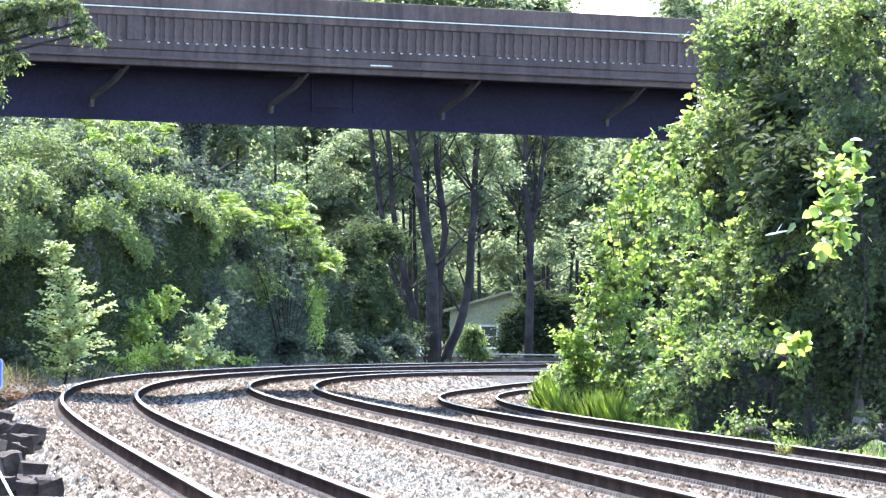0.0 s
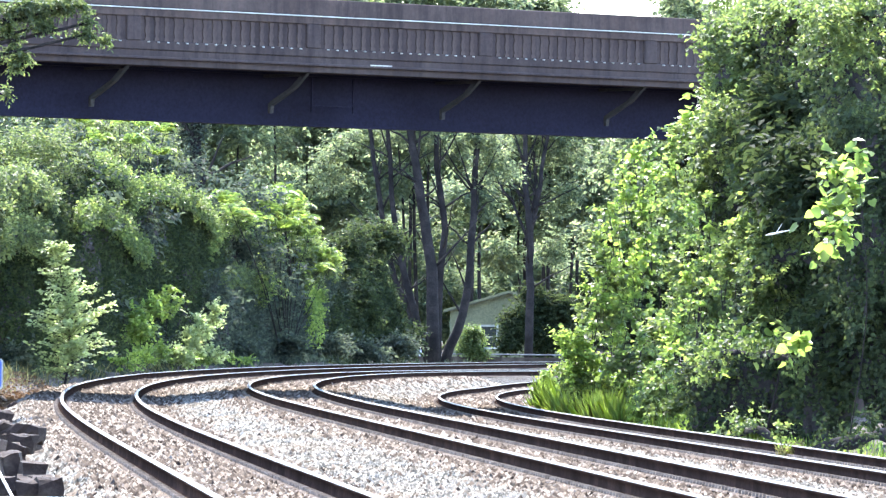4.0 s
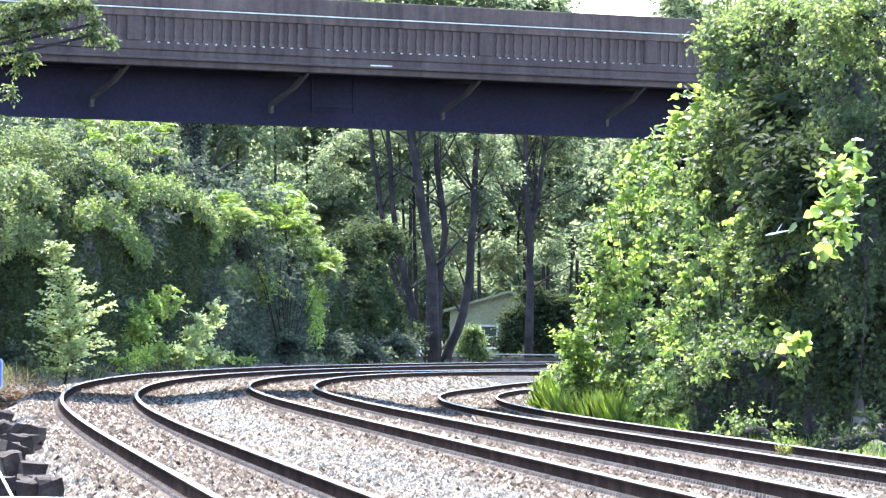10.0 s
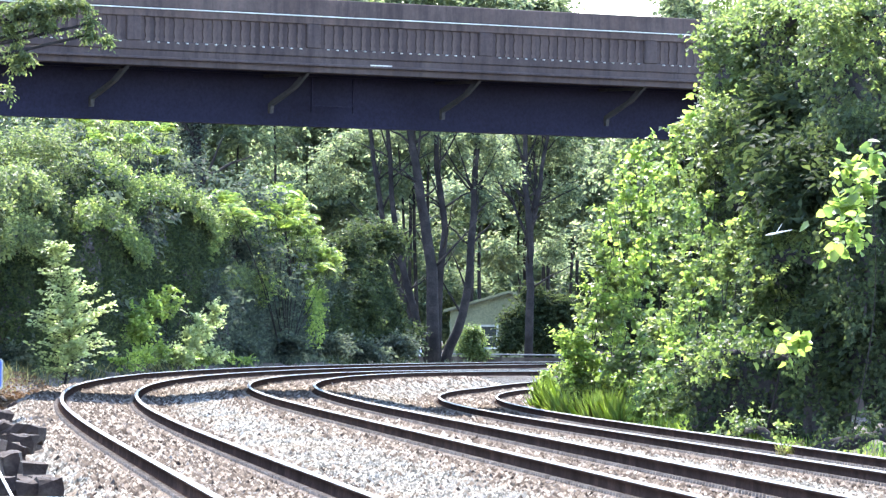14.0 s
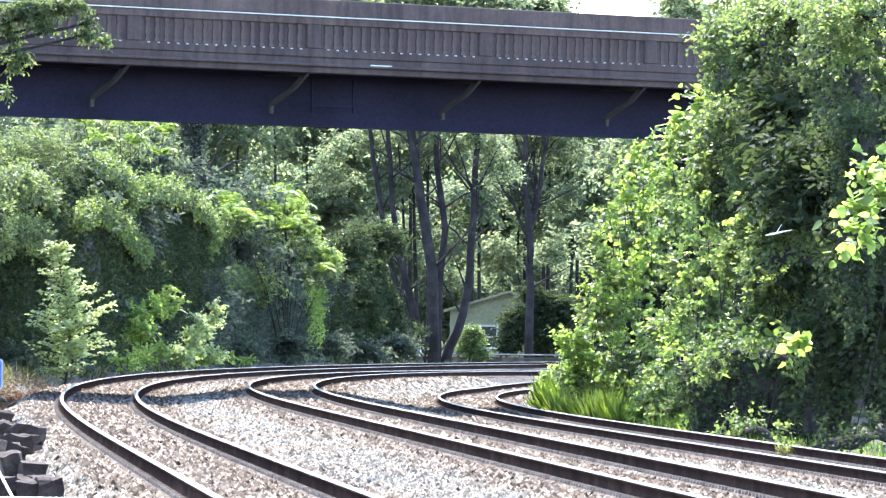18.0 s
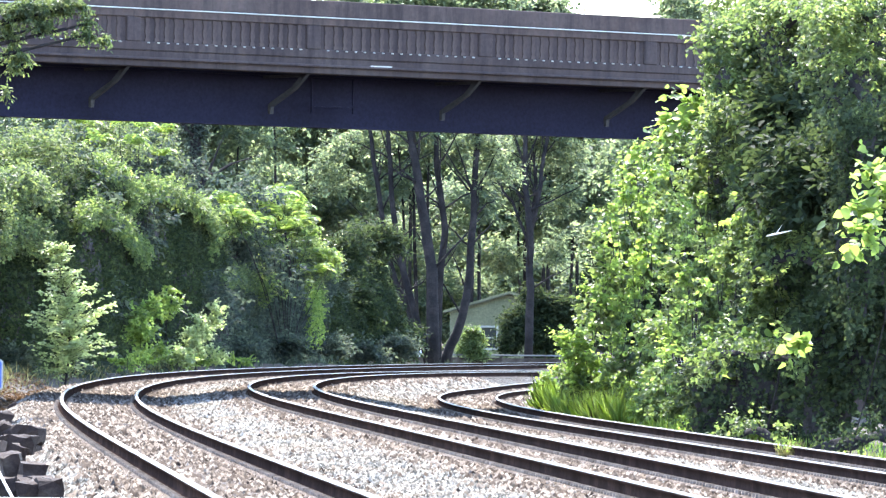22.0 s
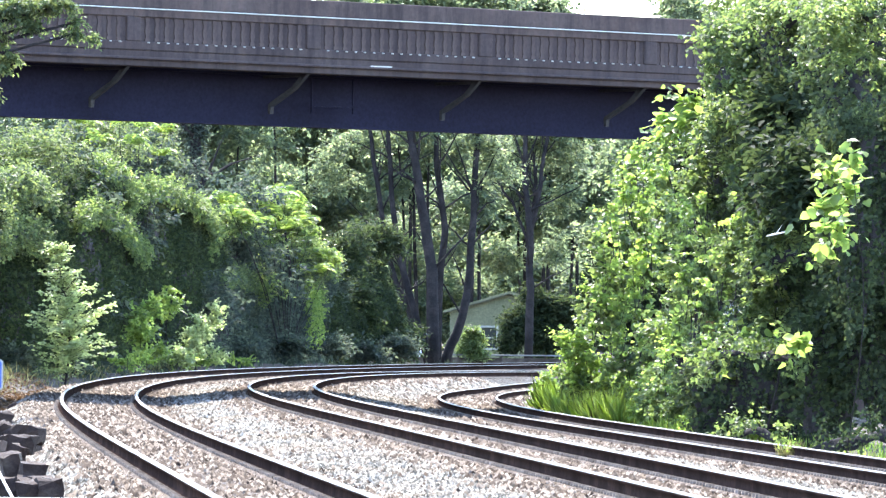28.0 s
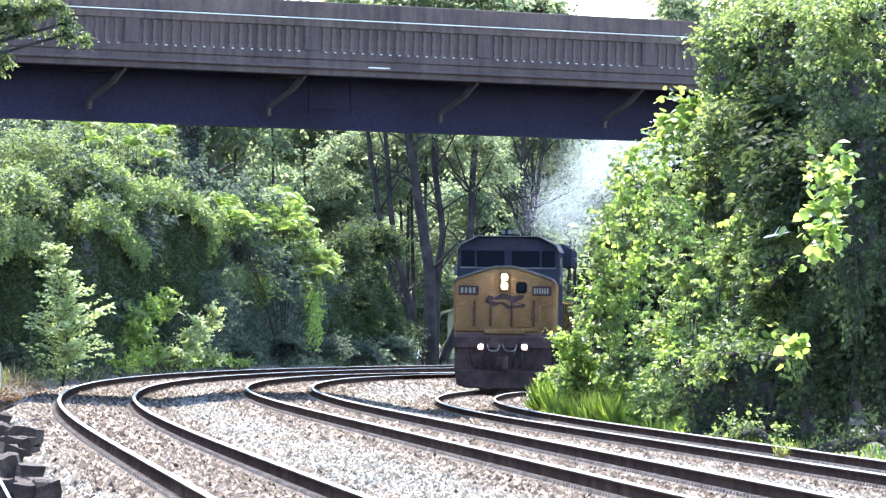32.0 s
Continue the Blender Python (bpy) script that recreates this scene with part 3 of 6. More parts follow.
    for u in PIERS[1:]:
        for src in (strut, tie_bar):
            o = new(src.name.split(".")[0], src.data)
            o.parent = th
            o.location.x = u
            if "label" in src:
                o["label"] = src["label"]
    # hanging utility frame seen against the girder
    bm = box_bm(0.15, 0.19, 1.2, 1.24, 6.05, 6.75)
    box(bm, 1.22, 1.26, 1.2, 1.24, 6.05, 6.75)
    box(bm, 0.15, 1.26, 1.2, 1.24, 6.18, 6.22)
    part("pipe_hanger", bm, GIRDER, th)
    # abutments carry both ends
    for a, b in ((u0 - 1.0, u0 + 3.2), (u1 - 3.2, u1 + 1.0)):
        part("abutment", box_bm(a, b, -0.3, wide + 0.3, -3.0, 5.93, 0.05), CONCRETE, th, "plain concrete abutment")
    return th


road_bridge()

# ---- locomotive: wide-nosed diesel, front towards -y, rail level at z = 0 ----
# yellow browned by dirt; tree shade and haze are put into the colour too
LOCO_YELLOW = surface("dulled_yellow_paint", (0.1102, 0.06075, 0.02909), (0.1639, 0.0945, 0.04432), (0.2113, 0.1296, 0.06648), 1.2, 20, 0.75, 0, 0.05, 0.002, 0.0)
LOCO_BLUE = surface("dark_blue_paint", (0.01782, 0.01872, 0.0288), (0.02574, 0.02688, 0.03936), (0.03762, 0.03744, 0.04992), 1.2, 20, 0.75, 0, 0.05, 0.002, 0.0)
LOCO_GRIME = surface("grimy_underframe", (0.02835, 0.02093, 0.0216), (0.0459, 0.03173, 0.03375), (0.07425, 0.04995, 0.04995), 2.5, 30, 0.85, 0, 0.3, 0.01, 0.0)
LOCO_GREY = surface("grey_cab_paint", (0.0715, 0.07514, 0.0858), (0.1073, 0.1109, 0.1216), (0.143, 0.1469, 0.1573), 1.5, 20, 0.75, 0, 0.1, 0.002, 0.0)
DARK_RED = surface("dull_red_paint", (0.0459, 0.02295, 0.0216), (0.0675, 0.03375, 0.03105), (0.0891, 0.04725, 0.04185), 3, 20, 0.7)
BLACK_RUBBER = surface("black_rubber", (0.012, 0.012, 0.013), (0.02, 0.02, 0.021), (0.03, 0.03, 0.031), 5, 40, 0.7, 0, 0.3, 0.01, 0.05)
PALE_PAINT = surface("pale_marking_paint", (0.1312, 0.1225, 0.1008), (0.1575, 0.147, 0.1218), (0.1837, 0.1715, 0.1428), 5, 40, 0.6)
GLASS_DARK, _nt, _b = material("cab_glass", 0.6)
_b.inputs["Base Color"].default_value = (0.006, 0.007, 0.011, 1)
_b.inputs["Specular IOR Level"].default_value = 0.02
LAMP = glow("lit_headlamp", (1.0, 0.86, 0.68), 30.0)
DITCH = glow("lit_ditch_lamp", (1.0, 0.84, 0.66), 22.0)


def disc(bm, x, y, z, r, depth, sides=16):
    """A short round drum facing -y."""
    return rod(bm, [(x, y, z), (x, y + depth, z)], r, sides)


def locomotive():
    th = empty("locomotive")
    tagged(th, "yellow and dark blue diesel freight locomotive with lit headlights", "locomotive")
    # nose: broad, with a crowned and sloping top
    nose = part("nose", prism(bmesh.new(), [(-1.58, 1.78), (1.58, 1.78), (1.6, 3.26), (1.5, 3.38), (0.85, 3.60), (0.3, 3.76), (-0.3, 3.76), (-0.85, 3.60), (-1.5, 3.38), (-1.6, 3.26)], 1.15, 3.2, bevel=0.07), LOCO_YELLOW, th, "broad dulled yellow nose")
    part("nose_sill", box_bm(-1.58, 1.58, 1.10, 3.2, 1.60, 1.79, 0.03), DARK_RED, nose)
    # added pale strip: the nose's sunlit top edge as shape and colour
    part("nose_highlight", prism(bmesh.new(), [(-1.6, 3.26), (-1.5, 3.385), (-0.85, 3.605), (-0.3, 3.765), (0.3, 3.765), (0.85, 3.605), (1.5, 3.385), (1.6, 3.26), (1.62, 3.29), (1.51, 3.43), (0.86, 3.65), (0.3, 3.81), (-0.3, 3.81), (-0.86, 3.65), (-1.51, 3.43), (-1.62, 3.29)], 1.12, 1.5), LOCO_GREY, nose, "pale strip round the nose top, its sunlit edge put into colour")
    part("anti_climber", box_bm(-0.62, 0.62, 0.98, 1.2, 1.76, 1.9, 0.02), LOCO_YELLOW, nose)
    door = part("nose_door", box_bm(0.17, 0.86, 1.125, 1.18, 1.95, 3.42, 0.03), LOCO_YELLOW, nose)
    part("door_window", box_bm(0.36, 0.70, 1.09, 1.16, 2.98, 3.32, 0.06), GLASS_DARK, door, "dark rounded window in the nose door")
    for x in (-0.93, -0.42, 0.24, 0.92):
        bm = rod(bmesh.new(), [(x, 1.17, 2.0), (x, 1.08, 2.03), (x, 1.08, 2.72), (x, 1.17, 2.76)], 0.03, 6)
        part("grab_iron", bm, LOCO_GRIME, nose, "dark vertical grab iron")
    # markings: an emblem of plain dark shapes with a pale streak, and number boards with bars
    emblem = part("emblem", prism(bmesh.new(), [(-0.62, 2.72), (-0.35, 2.58), (-0.1, 2.66), (0.1, 2.52), (0.62, 2.55), (0.66, 2.66), (0.35, 2.7), (0.62, 2.86), (0.6, 2.94), (0.25, 2.9), (-0.05, 2.98), (-0.3, 2.86), (-0.5, 2.92)], 1.118, 1.16), LOCO_GRIME, nose, "dark painted emblem")
    part("streak", prism(bmesh.new(), [(-0.5, 2.74), (0.0, 2.70), (0.2, 2.60), (0.55, 2.64), (0.2, 2.72), (0.0, 2.80)], 1.108, 1.14), LOCO_YELLOW, emblem)
    for x0, x1 in ((-1.42, -0.80), (0.86, 1.46)):
        board = part("number_board", box_bm(x0, x1, 1.10, 1.2, 2.92, 3.2, 0.015), LOCO_GRIME, nose, "dark number board with pale figures")
        n = 4 if x0 < 0 else 6
        for i in range(n):
            w = (x1 - x0 - 0.12) / n
            part("bar", box_bm(x0 + 0.06 + i * w, x0 + 0.06 + i * w + w * 0.62, 1.088, 1.12, 2.98, 3.14), PALE_PAINT, board)
    # headlamp pair, one over the other
    head = part("headlamp_housing", box_bm(-0.16, 0.16, 1.06, 1.3, 3.02, 3.62, 0.05), LOCO_YELLOW, nose)
    for z in (3.2, 3.46):
        part("headlamp", disc(bmesh.new(), 0, 1.03, z, 0.092, 0.06), LAMP, head, "bright lit headlamp")
    # cab with sloping roof shoulders
    cab = part("cab", prism(bmesh.new(), [(-1.6, 1.7), (1.6, 1.7), (1.6, 4.22), (1.5, 4.45), (0.95, 4.70), (-0.95, 4.70), (-1.5, 4.45), (-1.6, 4.22)], 3.2, 6.0, bevel=0.04), LOCO_BLUE, th, "dark blue cab")
    part("roof", prism(bmesh.new(), [(-1.63, 4.25), (-1.52, 4.48), (-0.96, 4.735), (0.96, 4.735), (1.52, 4.48), (1.63, 4.25), (1.6, 4.25), (1.48, 4.45), (0.95, 4.705), (-0.95, 4.705), (-1.48, 4.45), (-1.6, 4.25)], 3.02, 6.1), LOCO_GREY, cab, "grey cab roof with bright edges")
    for x0, x1 in ((-1.48, -1.06), (-0.98, -0.12), (0.12, 0.98), (1.06, 1.48)):
        w = part("windscreen", box_bm(x0, x1, 3.17, 3.24, 3.78, 4.28, 0.03), GLASS_DARK, cab, "dark cab windscreen pane")
        part("window_frame", box_bm(x0 - 0.03, x1 + 0.03, 3.185, 3.22, 3.74, 3.78), LOCO_GREY, w)
    for x in (-1.605, 1.575):
        part("side_window", box_bm(x, x + 0.03, 3.7, 5.4, 3.3, 4.1, 0.01), GLASS_DARK, cab)
    for x in (-1.72, 1.62):
        part("mirror", box_bm(x, x + 0.10, 3.35, 3.4, 3.5, 3.85, 0.01), LOCO_GREY, cab)
    horn = part("horn", box_bm(-0.3, 0.3, 4.2, 4.5, 4.735, 4.8), BLACK_RUBBER, cab)
    for x in (-0.2, 0.0, 0.2):
        part("trumpet", rod(bmesh.new(), [(x, 3.9, 4.86), (x, 4.3, 4.85)], [0.07, 0.03], 8), LOCO_GREY, horn)
    # long hood, radiator wings, exhaust
    hood = part("long_hood", prism(bmesh.new(), [(-0.95, 1.7), (0.95, 1.7), (0.95, 4.2), (0.7, 4.4), (-0.7, 4.4), (-0.95, 4.2)], 6.0, 19.5, bevel=0.03), LOCO_BLUE, th, "dark blue engine hood")
    part("radiator", prism(bmesh.new(), [(-1.5, 3.9), (1.5, 3.9), (1.5, 4.45), (1.2, 4.65), (-1.2, 4.65), (-1.5, 4.45)], 15.6, 20.2, bevel=0.03), LOCO_BLUE, hood)
    part("exhaust_stack", box_bm(-0.35, 0.35, 10.6, 11.6, 4.38, 4.62, 0.03), LOCO_GRIME, hood)
    for i in range(9):
        for x in (-0.975, 0.955):
            part("hood_door", box_bm(x, x + 0.02, 6.3 + i * 1.02, 7.2 + i * 1.02, 1.9, 3.9), LOCO_BLUE, hood)
    # frame, walkways, steps, fuel tank
    frame_part = part("underframe", box_bm(-1.55, 1.55, 0.45, 20.8, 1.32, 1.66, 0.02), LOCO_GRIME, th, "grimy walkway and underframe")
    for x in (-1.5, 1.5):
        for i in range(8):
            y = 6.3 + i * 1.9
            part("stanchion", rod(bmesh.new(), [(x, y, 1.66), (x, y, 2.72)], 0.02, 6), LOCO_YELLOW, frame_part)
        part("handrail", rod(bmesh.new(), [(x, 6.1, 2.72), (x, 20.2, 2.72)], 0.022, 6), LOCO_YELLOW, frame_part)
    part("fuel_tank", prism(bmesh.new(), [(-1.35, 1.3), (-1.45, 0.8), (-1.0, 0.35), (1.0, 0.35), (1.45, 0.8), (1.35, 1.3)], 8.0, 12.6, bevel=0.04), LOCO_GRIME, th)
    # pilot: plate, plough, coupler, hoses, steps
    pilot = part("pilot_plate", box_bm(-1.5, 1.5, 0.55, 0.75, 0.55, 1.58, 0.02), LOCO_GRIME, th, "dark pilot plate")
    part("snow_plough", prism(bmesh.new(), [(-1.48, 0.62), (1.48, 0.62), (1.42, 0.18), (1.1, 0.07), (-1.1, 0.07), (-1.42, 0.18)], 0.28, 0.62, bevel=0.02), LOCO_GRIME, pilot)
    part("coupler", box_bm(-0.17, 0.17, 0.0, 0.6, 0.72, 1.05, 0.05), LOCO_GRIME, pilot, "heavy dark knuckle coupler")
    part("knuckle", rod(bmesh.new(), [(0.08, 0.02, 0.68), (0.08, 0.02, 1.08)], 0.12, 10), LOCO_GRIME, pilot)
    for x in (-0.95, -0.6, -0.35, 0.35, 0.6, 0.95):
        part("hose", rod(bmesh.new(), smooth_path([(x, 0.55, 1.3), (x * 1.05, 0.36, 1.15), (x * 0.95, 0.38, 0.78), (x * 0.8, 0.46, 0.72)], 8), 0.028, 6), BLACK_RUBBER, pilot, "hanging rubber hose")
    for x in (-0.68, 0.68):
        box_lamp = part("ditch_light_box", box_bm(x - 0.13, x + 0.13, 0.36, 0.6, 1.22, 1.5, 0.03), LOCO_GRIME, pilot)
        part("ditch_lamp", disc(bmesh.new(), x, 0.33, 1.36, 0.072, 0.05), DITCH, box_lamp, "bright lit ditch lamp")
    for x in (-1.5, 1.12):
        for i in range(4):
            part("step", box_bm(x, x + 0.38, 0.6, 0.95, 0.42 + i * 0.3, 0.45 + i * 0.3), LOCO_GRIME, pilot)
        part("step_rail", rod(bmesh.new(), [(x + 0.02, 0.6, 0.9), (x + 0.02, 0.55, 2.6), (x + 0.3, 1.1, 2.7)], 0.022, 6), LOCO_YELLOW, pilot)
    # jumper cables sagging under the sill between the ditch lamps
    for x0, x1 in ((-0.5, -0.08), (-0.02, 0.46)):
        part("jumper_cable", rod(bmesh.new(), smooth_path([(x0, 0.5, 1.52), (x0 * 0.8 + x1 * 0.2, 0.40, 1.26), (x0 * 0.2 + x1 * 0.8, 0.40, 1.25), (x1, 0.5, 1.52)], 12), 0.026, 6), LOCO_GREY, pilot, "grey sagging jumper cable")
    # two three-axle trucks
    for y0 in (2.2, 14.4):
        truck = part("truck_frame", box_bm(-1.15, 1.15, y0 - 0.6, y0 + 4.8, 0.55, 0.95, 0.05), LOCO_GRIME, th)
        for dy in (0.0, 2.1, 4.2):
            for x in (-0.82, 0.68):
                bm = rod(bmesh.new(), [(x, y0 + dy, 0.50), (x + 0.14, y0 + dy, 0.50)], 0.50, 24)
                part("wheel", bm, PLATE_STEEL, truck)
        for x in (-1.2, 1.1):
            part("side_frame", box_bm(x, x + 0.12, y0 - 0.6, y0 + 4.8, 0.45, 0.9, 0.04), LOCO_GRIME, truck)
    # the upper works are stretched upwards to fit the camera's view
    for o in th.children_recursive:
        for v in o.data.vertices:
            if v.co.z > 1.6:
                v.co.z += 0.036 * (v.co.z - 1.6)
    return th


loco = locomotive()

# exhaust smoke: loose bodies of fine flecks that leave the stack one after another
SMOKE, _nt, _b = material("pale_exhaust_smoke", 1.0)
_b.inputs["Base Color"].default_value = (0.52, 0.565, 0.58, 1)
_b.inputs["Specular IOR Level"].default_value = 0.0
_t = _nt.nodes.new("ShaderNodeBsdfTranslucent")
_t.inputs[0].default_value = (0.52, 0.565, 0.58, 1)
_m = _nt.nodes.new("ShaderNodeMixShader")
_m.inputs[0].default_value = 0.65
_nt.links.new(_b.outputs[0], _m.inputs[1])
_nt.links.new(_t.outputs[0], _m.inputs[2])
_nt.links.new(_m.outputs[0], _nt.nodes["Material Output"].inputs[0])


def smoke_puff(seed, n=32000, r=1.05):
    rng = np.random.default_rng(seed)
    c = rng.normal(0, r * 0.55, (5, 3)) * np.array([1.0, 0.7, 1.1])
    k = rng.integers(0, 5, n)
    p = c[k] + rng.normal(0, r * 0.5, (n, 3))
    v = (p[:, None, :] + rng.normal(0, 0.0055, (n, 3, 3))).reshape(-1, 3)
    f = np.arange(n * 3, dtype=np.int32).reshape(-1, 3)
    ob = link_mesh("smoke_puff", v, f, SMOKE)
    return tagged(ob, "thin pale puff of exhaust smoke above the locomotive", "smoke", "exhaust smoke", kind="stuff")


PUFFS = [(29.6 + 0.3 * i, smoke_puff(40 + i)) for i in range(7)]

# ---- trees, bushes and thickets ----
def plant(name, blobs, twigs, size, mat, label, category, seed, width=0.55, droop=0.25, trunk=False, per=8, root=None, stem=1.0, broad=False, bare=False, upright=False):
    """A plant from lumps of foliage: stems from the soil into the lumps, and leafy twigs over them."""
    rng = np.random.default_rng(seed)
    b = np.array(blobs)
    mid = b[:, :3].mean(0)
    gz = float(ground_height(np.array([mid[0]]), np.array([mid[1]]))[0])
    th = empty(name, Matrix.Translation((mid[0], mid[1], gz)))
    tagged(th, label, category)
    off = np.array([mid[0], mid[1], gz])
    share = b[:, 3] * b[:, 5] + b[:, 3] * b[:, 4]
    canes = bmesh.new()
    for lump, n in zip(b, np.maximum(6, twigs * share / share.sum()).astype(int)):
        if upright:
            v, f, shoots = upright_twigs(rng, lump, n, size)
            for a, z in shoots:
                mid_way = (a + z) / 2 + rng.normal(0, 0.05, 3)
                rod(canes, smooth_path([a - off, mid_way - off, z - off], 5), [0.010, 0.008, 0.006, 0.005, 0.003], 5)
        else:
            v, f = sprays(rng, lump[None], n, per, size, size * 3.2, droop, width=width, broad=broad)
        tagged(link_mesh("leaf_clump", v - off, f, mat, th), kind="stuff")
    if upright:
        tagged(part("cane", canes, BARK, th), kind="stuff")
    else:
        canes.free()
    order = np.argsort(b[:, 2])[::-1]
    for q in order[:6 if trunk else 1]:
        if not trunk and not bare:
            break
        top = b[q, :3] - off
        if root is None:
            foot = np.array([top[0] * 0.9, top[1] * 0.9 + (1.2 if trunk else 2.4), -0.3])
            mids = foot * 0.45 + top * 0.55 + np.array([rng.normal(0, 0.25), rng.normal(0, 0.2), 0])
            r = 0.035 * max(2.0, min(top[2], 7.0)) * (0.5 if trunk else 0.18) * stem
            line, radii = smooth_path([foot, mids, top], 7), list(np.linspace(r, r * 0.3, 7))
        else:
            foot = np.array([root[0] - mid[0], root[1] - mid[1], -0.3])
            line, radii = [foot, foot + [0, 0, top[2] - 1.0], top], [0.16, 0.12, 0.02]
        part("trunk" if q == order[0] else "stem", rod(bmesh.new(), line, radii, 7), BARK, th, smooth=True)
    return th


plant("vine_thicket", [(-12.17, 174.5, 6.46, 1.47, 1.57, 0.98), (-11.43, 198.6, 7.59, 2.05, 1.6, 0.93), (-10.32, 210.1, 7.6, 1.38, 1.47, 0.87), (-11.84, 164.2, 4.96, 0.92, 0.99, 0.92), (-11.97, 158.8, 4.1, 1.04, 1.11, 1.04), (-11.54, 185.4, 6.24, 1.22, 1.3, 0.52), (-9.55, 210.5, 6.28, 0.99, 1.05, 0.51), (-11.67, 165.1, 3.74, 0.62, 0.66, 0.77)], 2900, 0.11, LEAF_VINE, "dense thicket of trees smothered in vines beyond the track", "thicket", 3)
plant("leafy_tree", [(-7.89, 221.9, 5.3, 0.94, 1, 0.94), (-6.23, 233.8, 5.72, 1.05, 1.12, 1.05), (-7.17, 229, 4.34, 1.5, 1.6, 1.07), (-4.94, 240.7, 3.71, 0.95, 1.01, 0.63), (-5.85, 236.4, 4.44, 1.11, 1.18, 1.11), (-7.53, 226.8, 3.04, 1.59, 1.6, 1.06), (-5.35, 238.9, 2.91, 0.9, 0.96, 0.67)], 2600, 0.12, LEAF, "leafy tree under the sumac fronds", "tree", 5, trunk=True)
plant("dark_shrub", [(-3.43, 254.2, 2.28, 1.43, 1.72, 2.14), (-4.52, 248.3, 0.86, 1.28, 1.54, 1.05), (-2.28, 259.2, 0.85, 1.22, 1.46, 1.22), (-2.97, 255.9, 4.69, 1.2, 1.44, 1.44), (-4.08, 250.3, 4.38, 1.17, 1.41, 1.41), (-1.58, 263.7, 0.59, 0.99, 1.19, 0.87), (-5.16, 245.8, 0.86, 1.38, 1.66, 1.15)], 3400, 0.18, LEAF_SHADE, "tall dark shrubs in the shade of the wood", "shrub", 7)
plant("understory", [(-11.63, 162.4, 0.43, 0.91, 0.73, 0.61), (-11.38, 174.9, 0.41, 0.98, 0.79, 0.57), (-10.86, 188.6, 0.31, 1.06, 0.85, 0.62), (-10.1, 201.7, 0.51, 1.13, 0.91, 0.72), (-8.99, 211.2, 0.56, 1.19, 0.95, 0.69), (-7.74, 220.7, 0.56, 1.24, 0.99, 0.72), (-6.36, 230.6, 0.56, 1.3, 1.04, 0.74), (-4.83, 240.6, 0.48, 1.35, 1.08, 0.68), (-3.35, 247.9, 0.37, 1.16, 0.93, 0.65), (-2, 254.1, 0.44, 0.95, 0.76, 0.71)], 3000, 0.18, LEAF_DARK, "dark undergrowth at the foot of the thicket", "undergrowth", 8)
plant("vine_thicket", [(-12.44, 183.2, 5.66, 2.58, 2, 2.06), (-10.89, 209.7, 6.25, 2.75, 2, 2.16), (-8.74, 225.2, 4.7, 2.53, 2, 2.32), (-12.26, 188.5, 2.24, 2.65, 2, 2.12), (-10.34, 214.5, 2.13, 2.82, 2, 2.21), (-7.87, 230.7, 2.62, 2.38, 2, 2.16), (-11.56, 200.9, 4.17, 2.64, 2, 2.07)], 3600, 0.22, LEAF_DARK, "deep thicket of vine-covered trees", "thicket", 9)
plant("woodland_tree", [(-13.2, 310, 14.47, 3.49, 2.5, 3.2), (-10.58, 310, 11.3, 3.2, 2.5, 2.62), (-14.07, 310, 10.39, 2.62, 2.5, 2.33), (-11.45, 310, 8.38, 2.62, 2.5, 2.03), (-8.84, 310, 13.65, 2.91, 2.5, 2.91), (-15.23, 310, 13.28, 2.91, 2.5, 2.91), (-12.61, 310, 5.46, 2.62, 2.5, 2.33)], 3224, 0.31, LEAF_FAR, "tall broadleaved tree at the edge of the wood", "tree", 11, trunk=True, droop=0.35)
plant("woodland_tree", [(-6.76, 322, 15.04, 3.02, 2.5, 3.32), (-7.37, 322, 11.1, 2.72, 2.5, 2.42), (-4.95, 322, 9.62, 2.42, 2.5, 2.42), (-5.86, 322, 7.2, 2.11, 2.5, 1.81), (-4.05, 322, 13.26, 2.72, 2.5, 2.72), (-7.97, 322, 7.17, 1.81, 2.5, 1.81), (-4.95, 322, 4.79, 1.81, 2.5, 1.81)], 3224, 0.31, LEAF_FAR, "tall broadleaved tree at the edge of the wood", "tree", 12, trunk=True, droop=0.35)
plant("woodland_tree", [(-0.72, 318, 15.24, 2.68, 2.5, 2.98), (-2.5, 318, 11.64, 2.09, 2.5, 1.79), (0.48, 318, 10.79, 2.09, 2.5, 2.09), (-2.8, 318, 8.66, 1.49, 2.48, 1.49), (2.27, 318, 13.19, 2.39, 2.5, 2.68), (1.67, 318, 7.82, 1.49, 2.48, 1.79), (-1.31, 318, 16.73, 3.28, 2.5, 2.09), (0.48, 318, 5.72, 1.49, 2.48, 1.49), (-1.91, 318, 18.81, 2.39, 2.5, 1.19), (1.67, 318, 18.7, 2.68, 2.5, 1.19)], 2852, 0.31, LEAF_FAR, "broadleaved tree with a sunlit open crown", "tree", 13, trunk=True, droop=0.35)
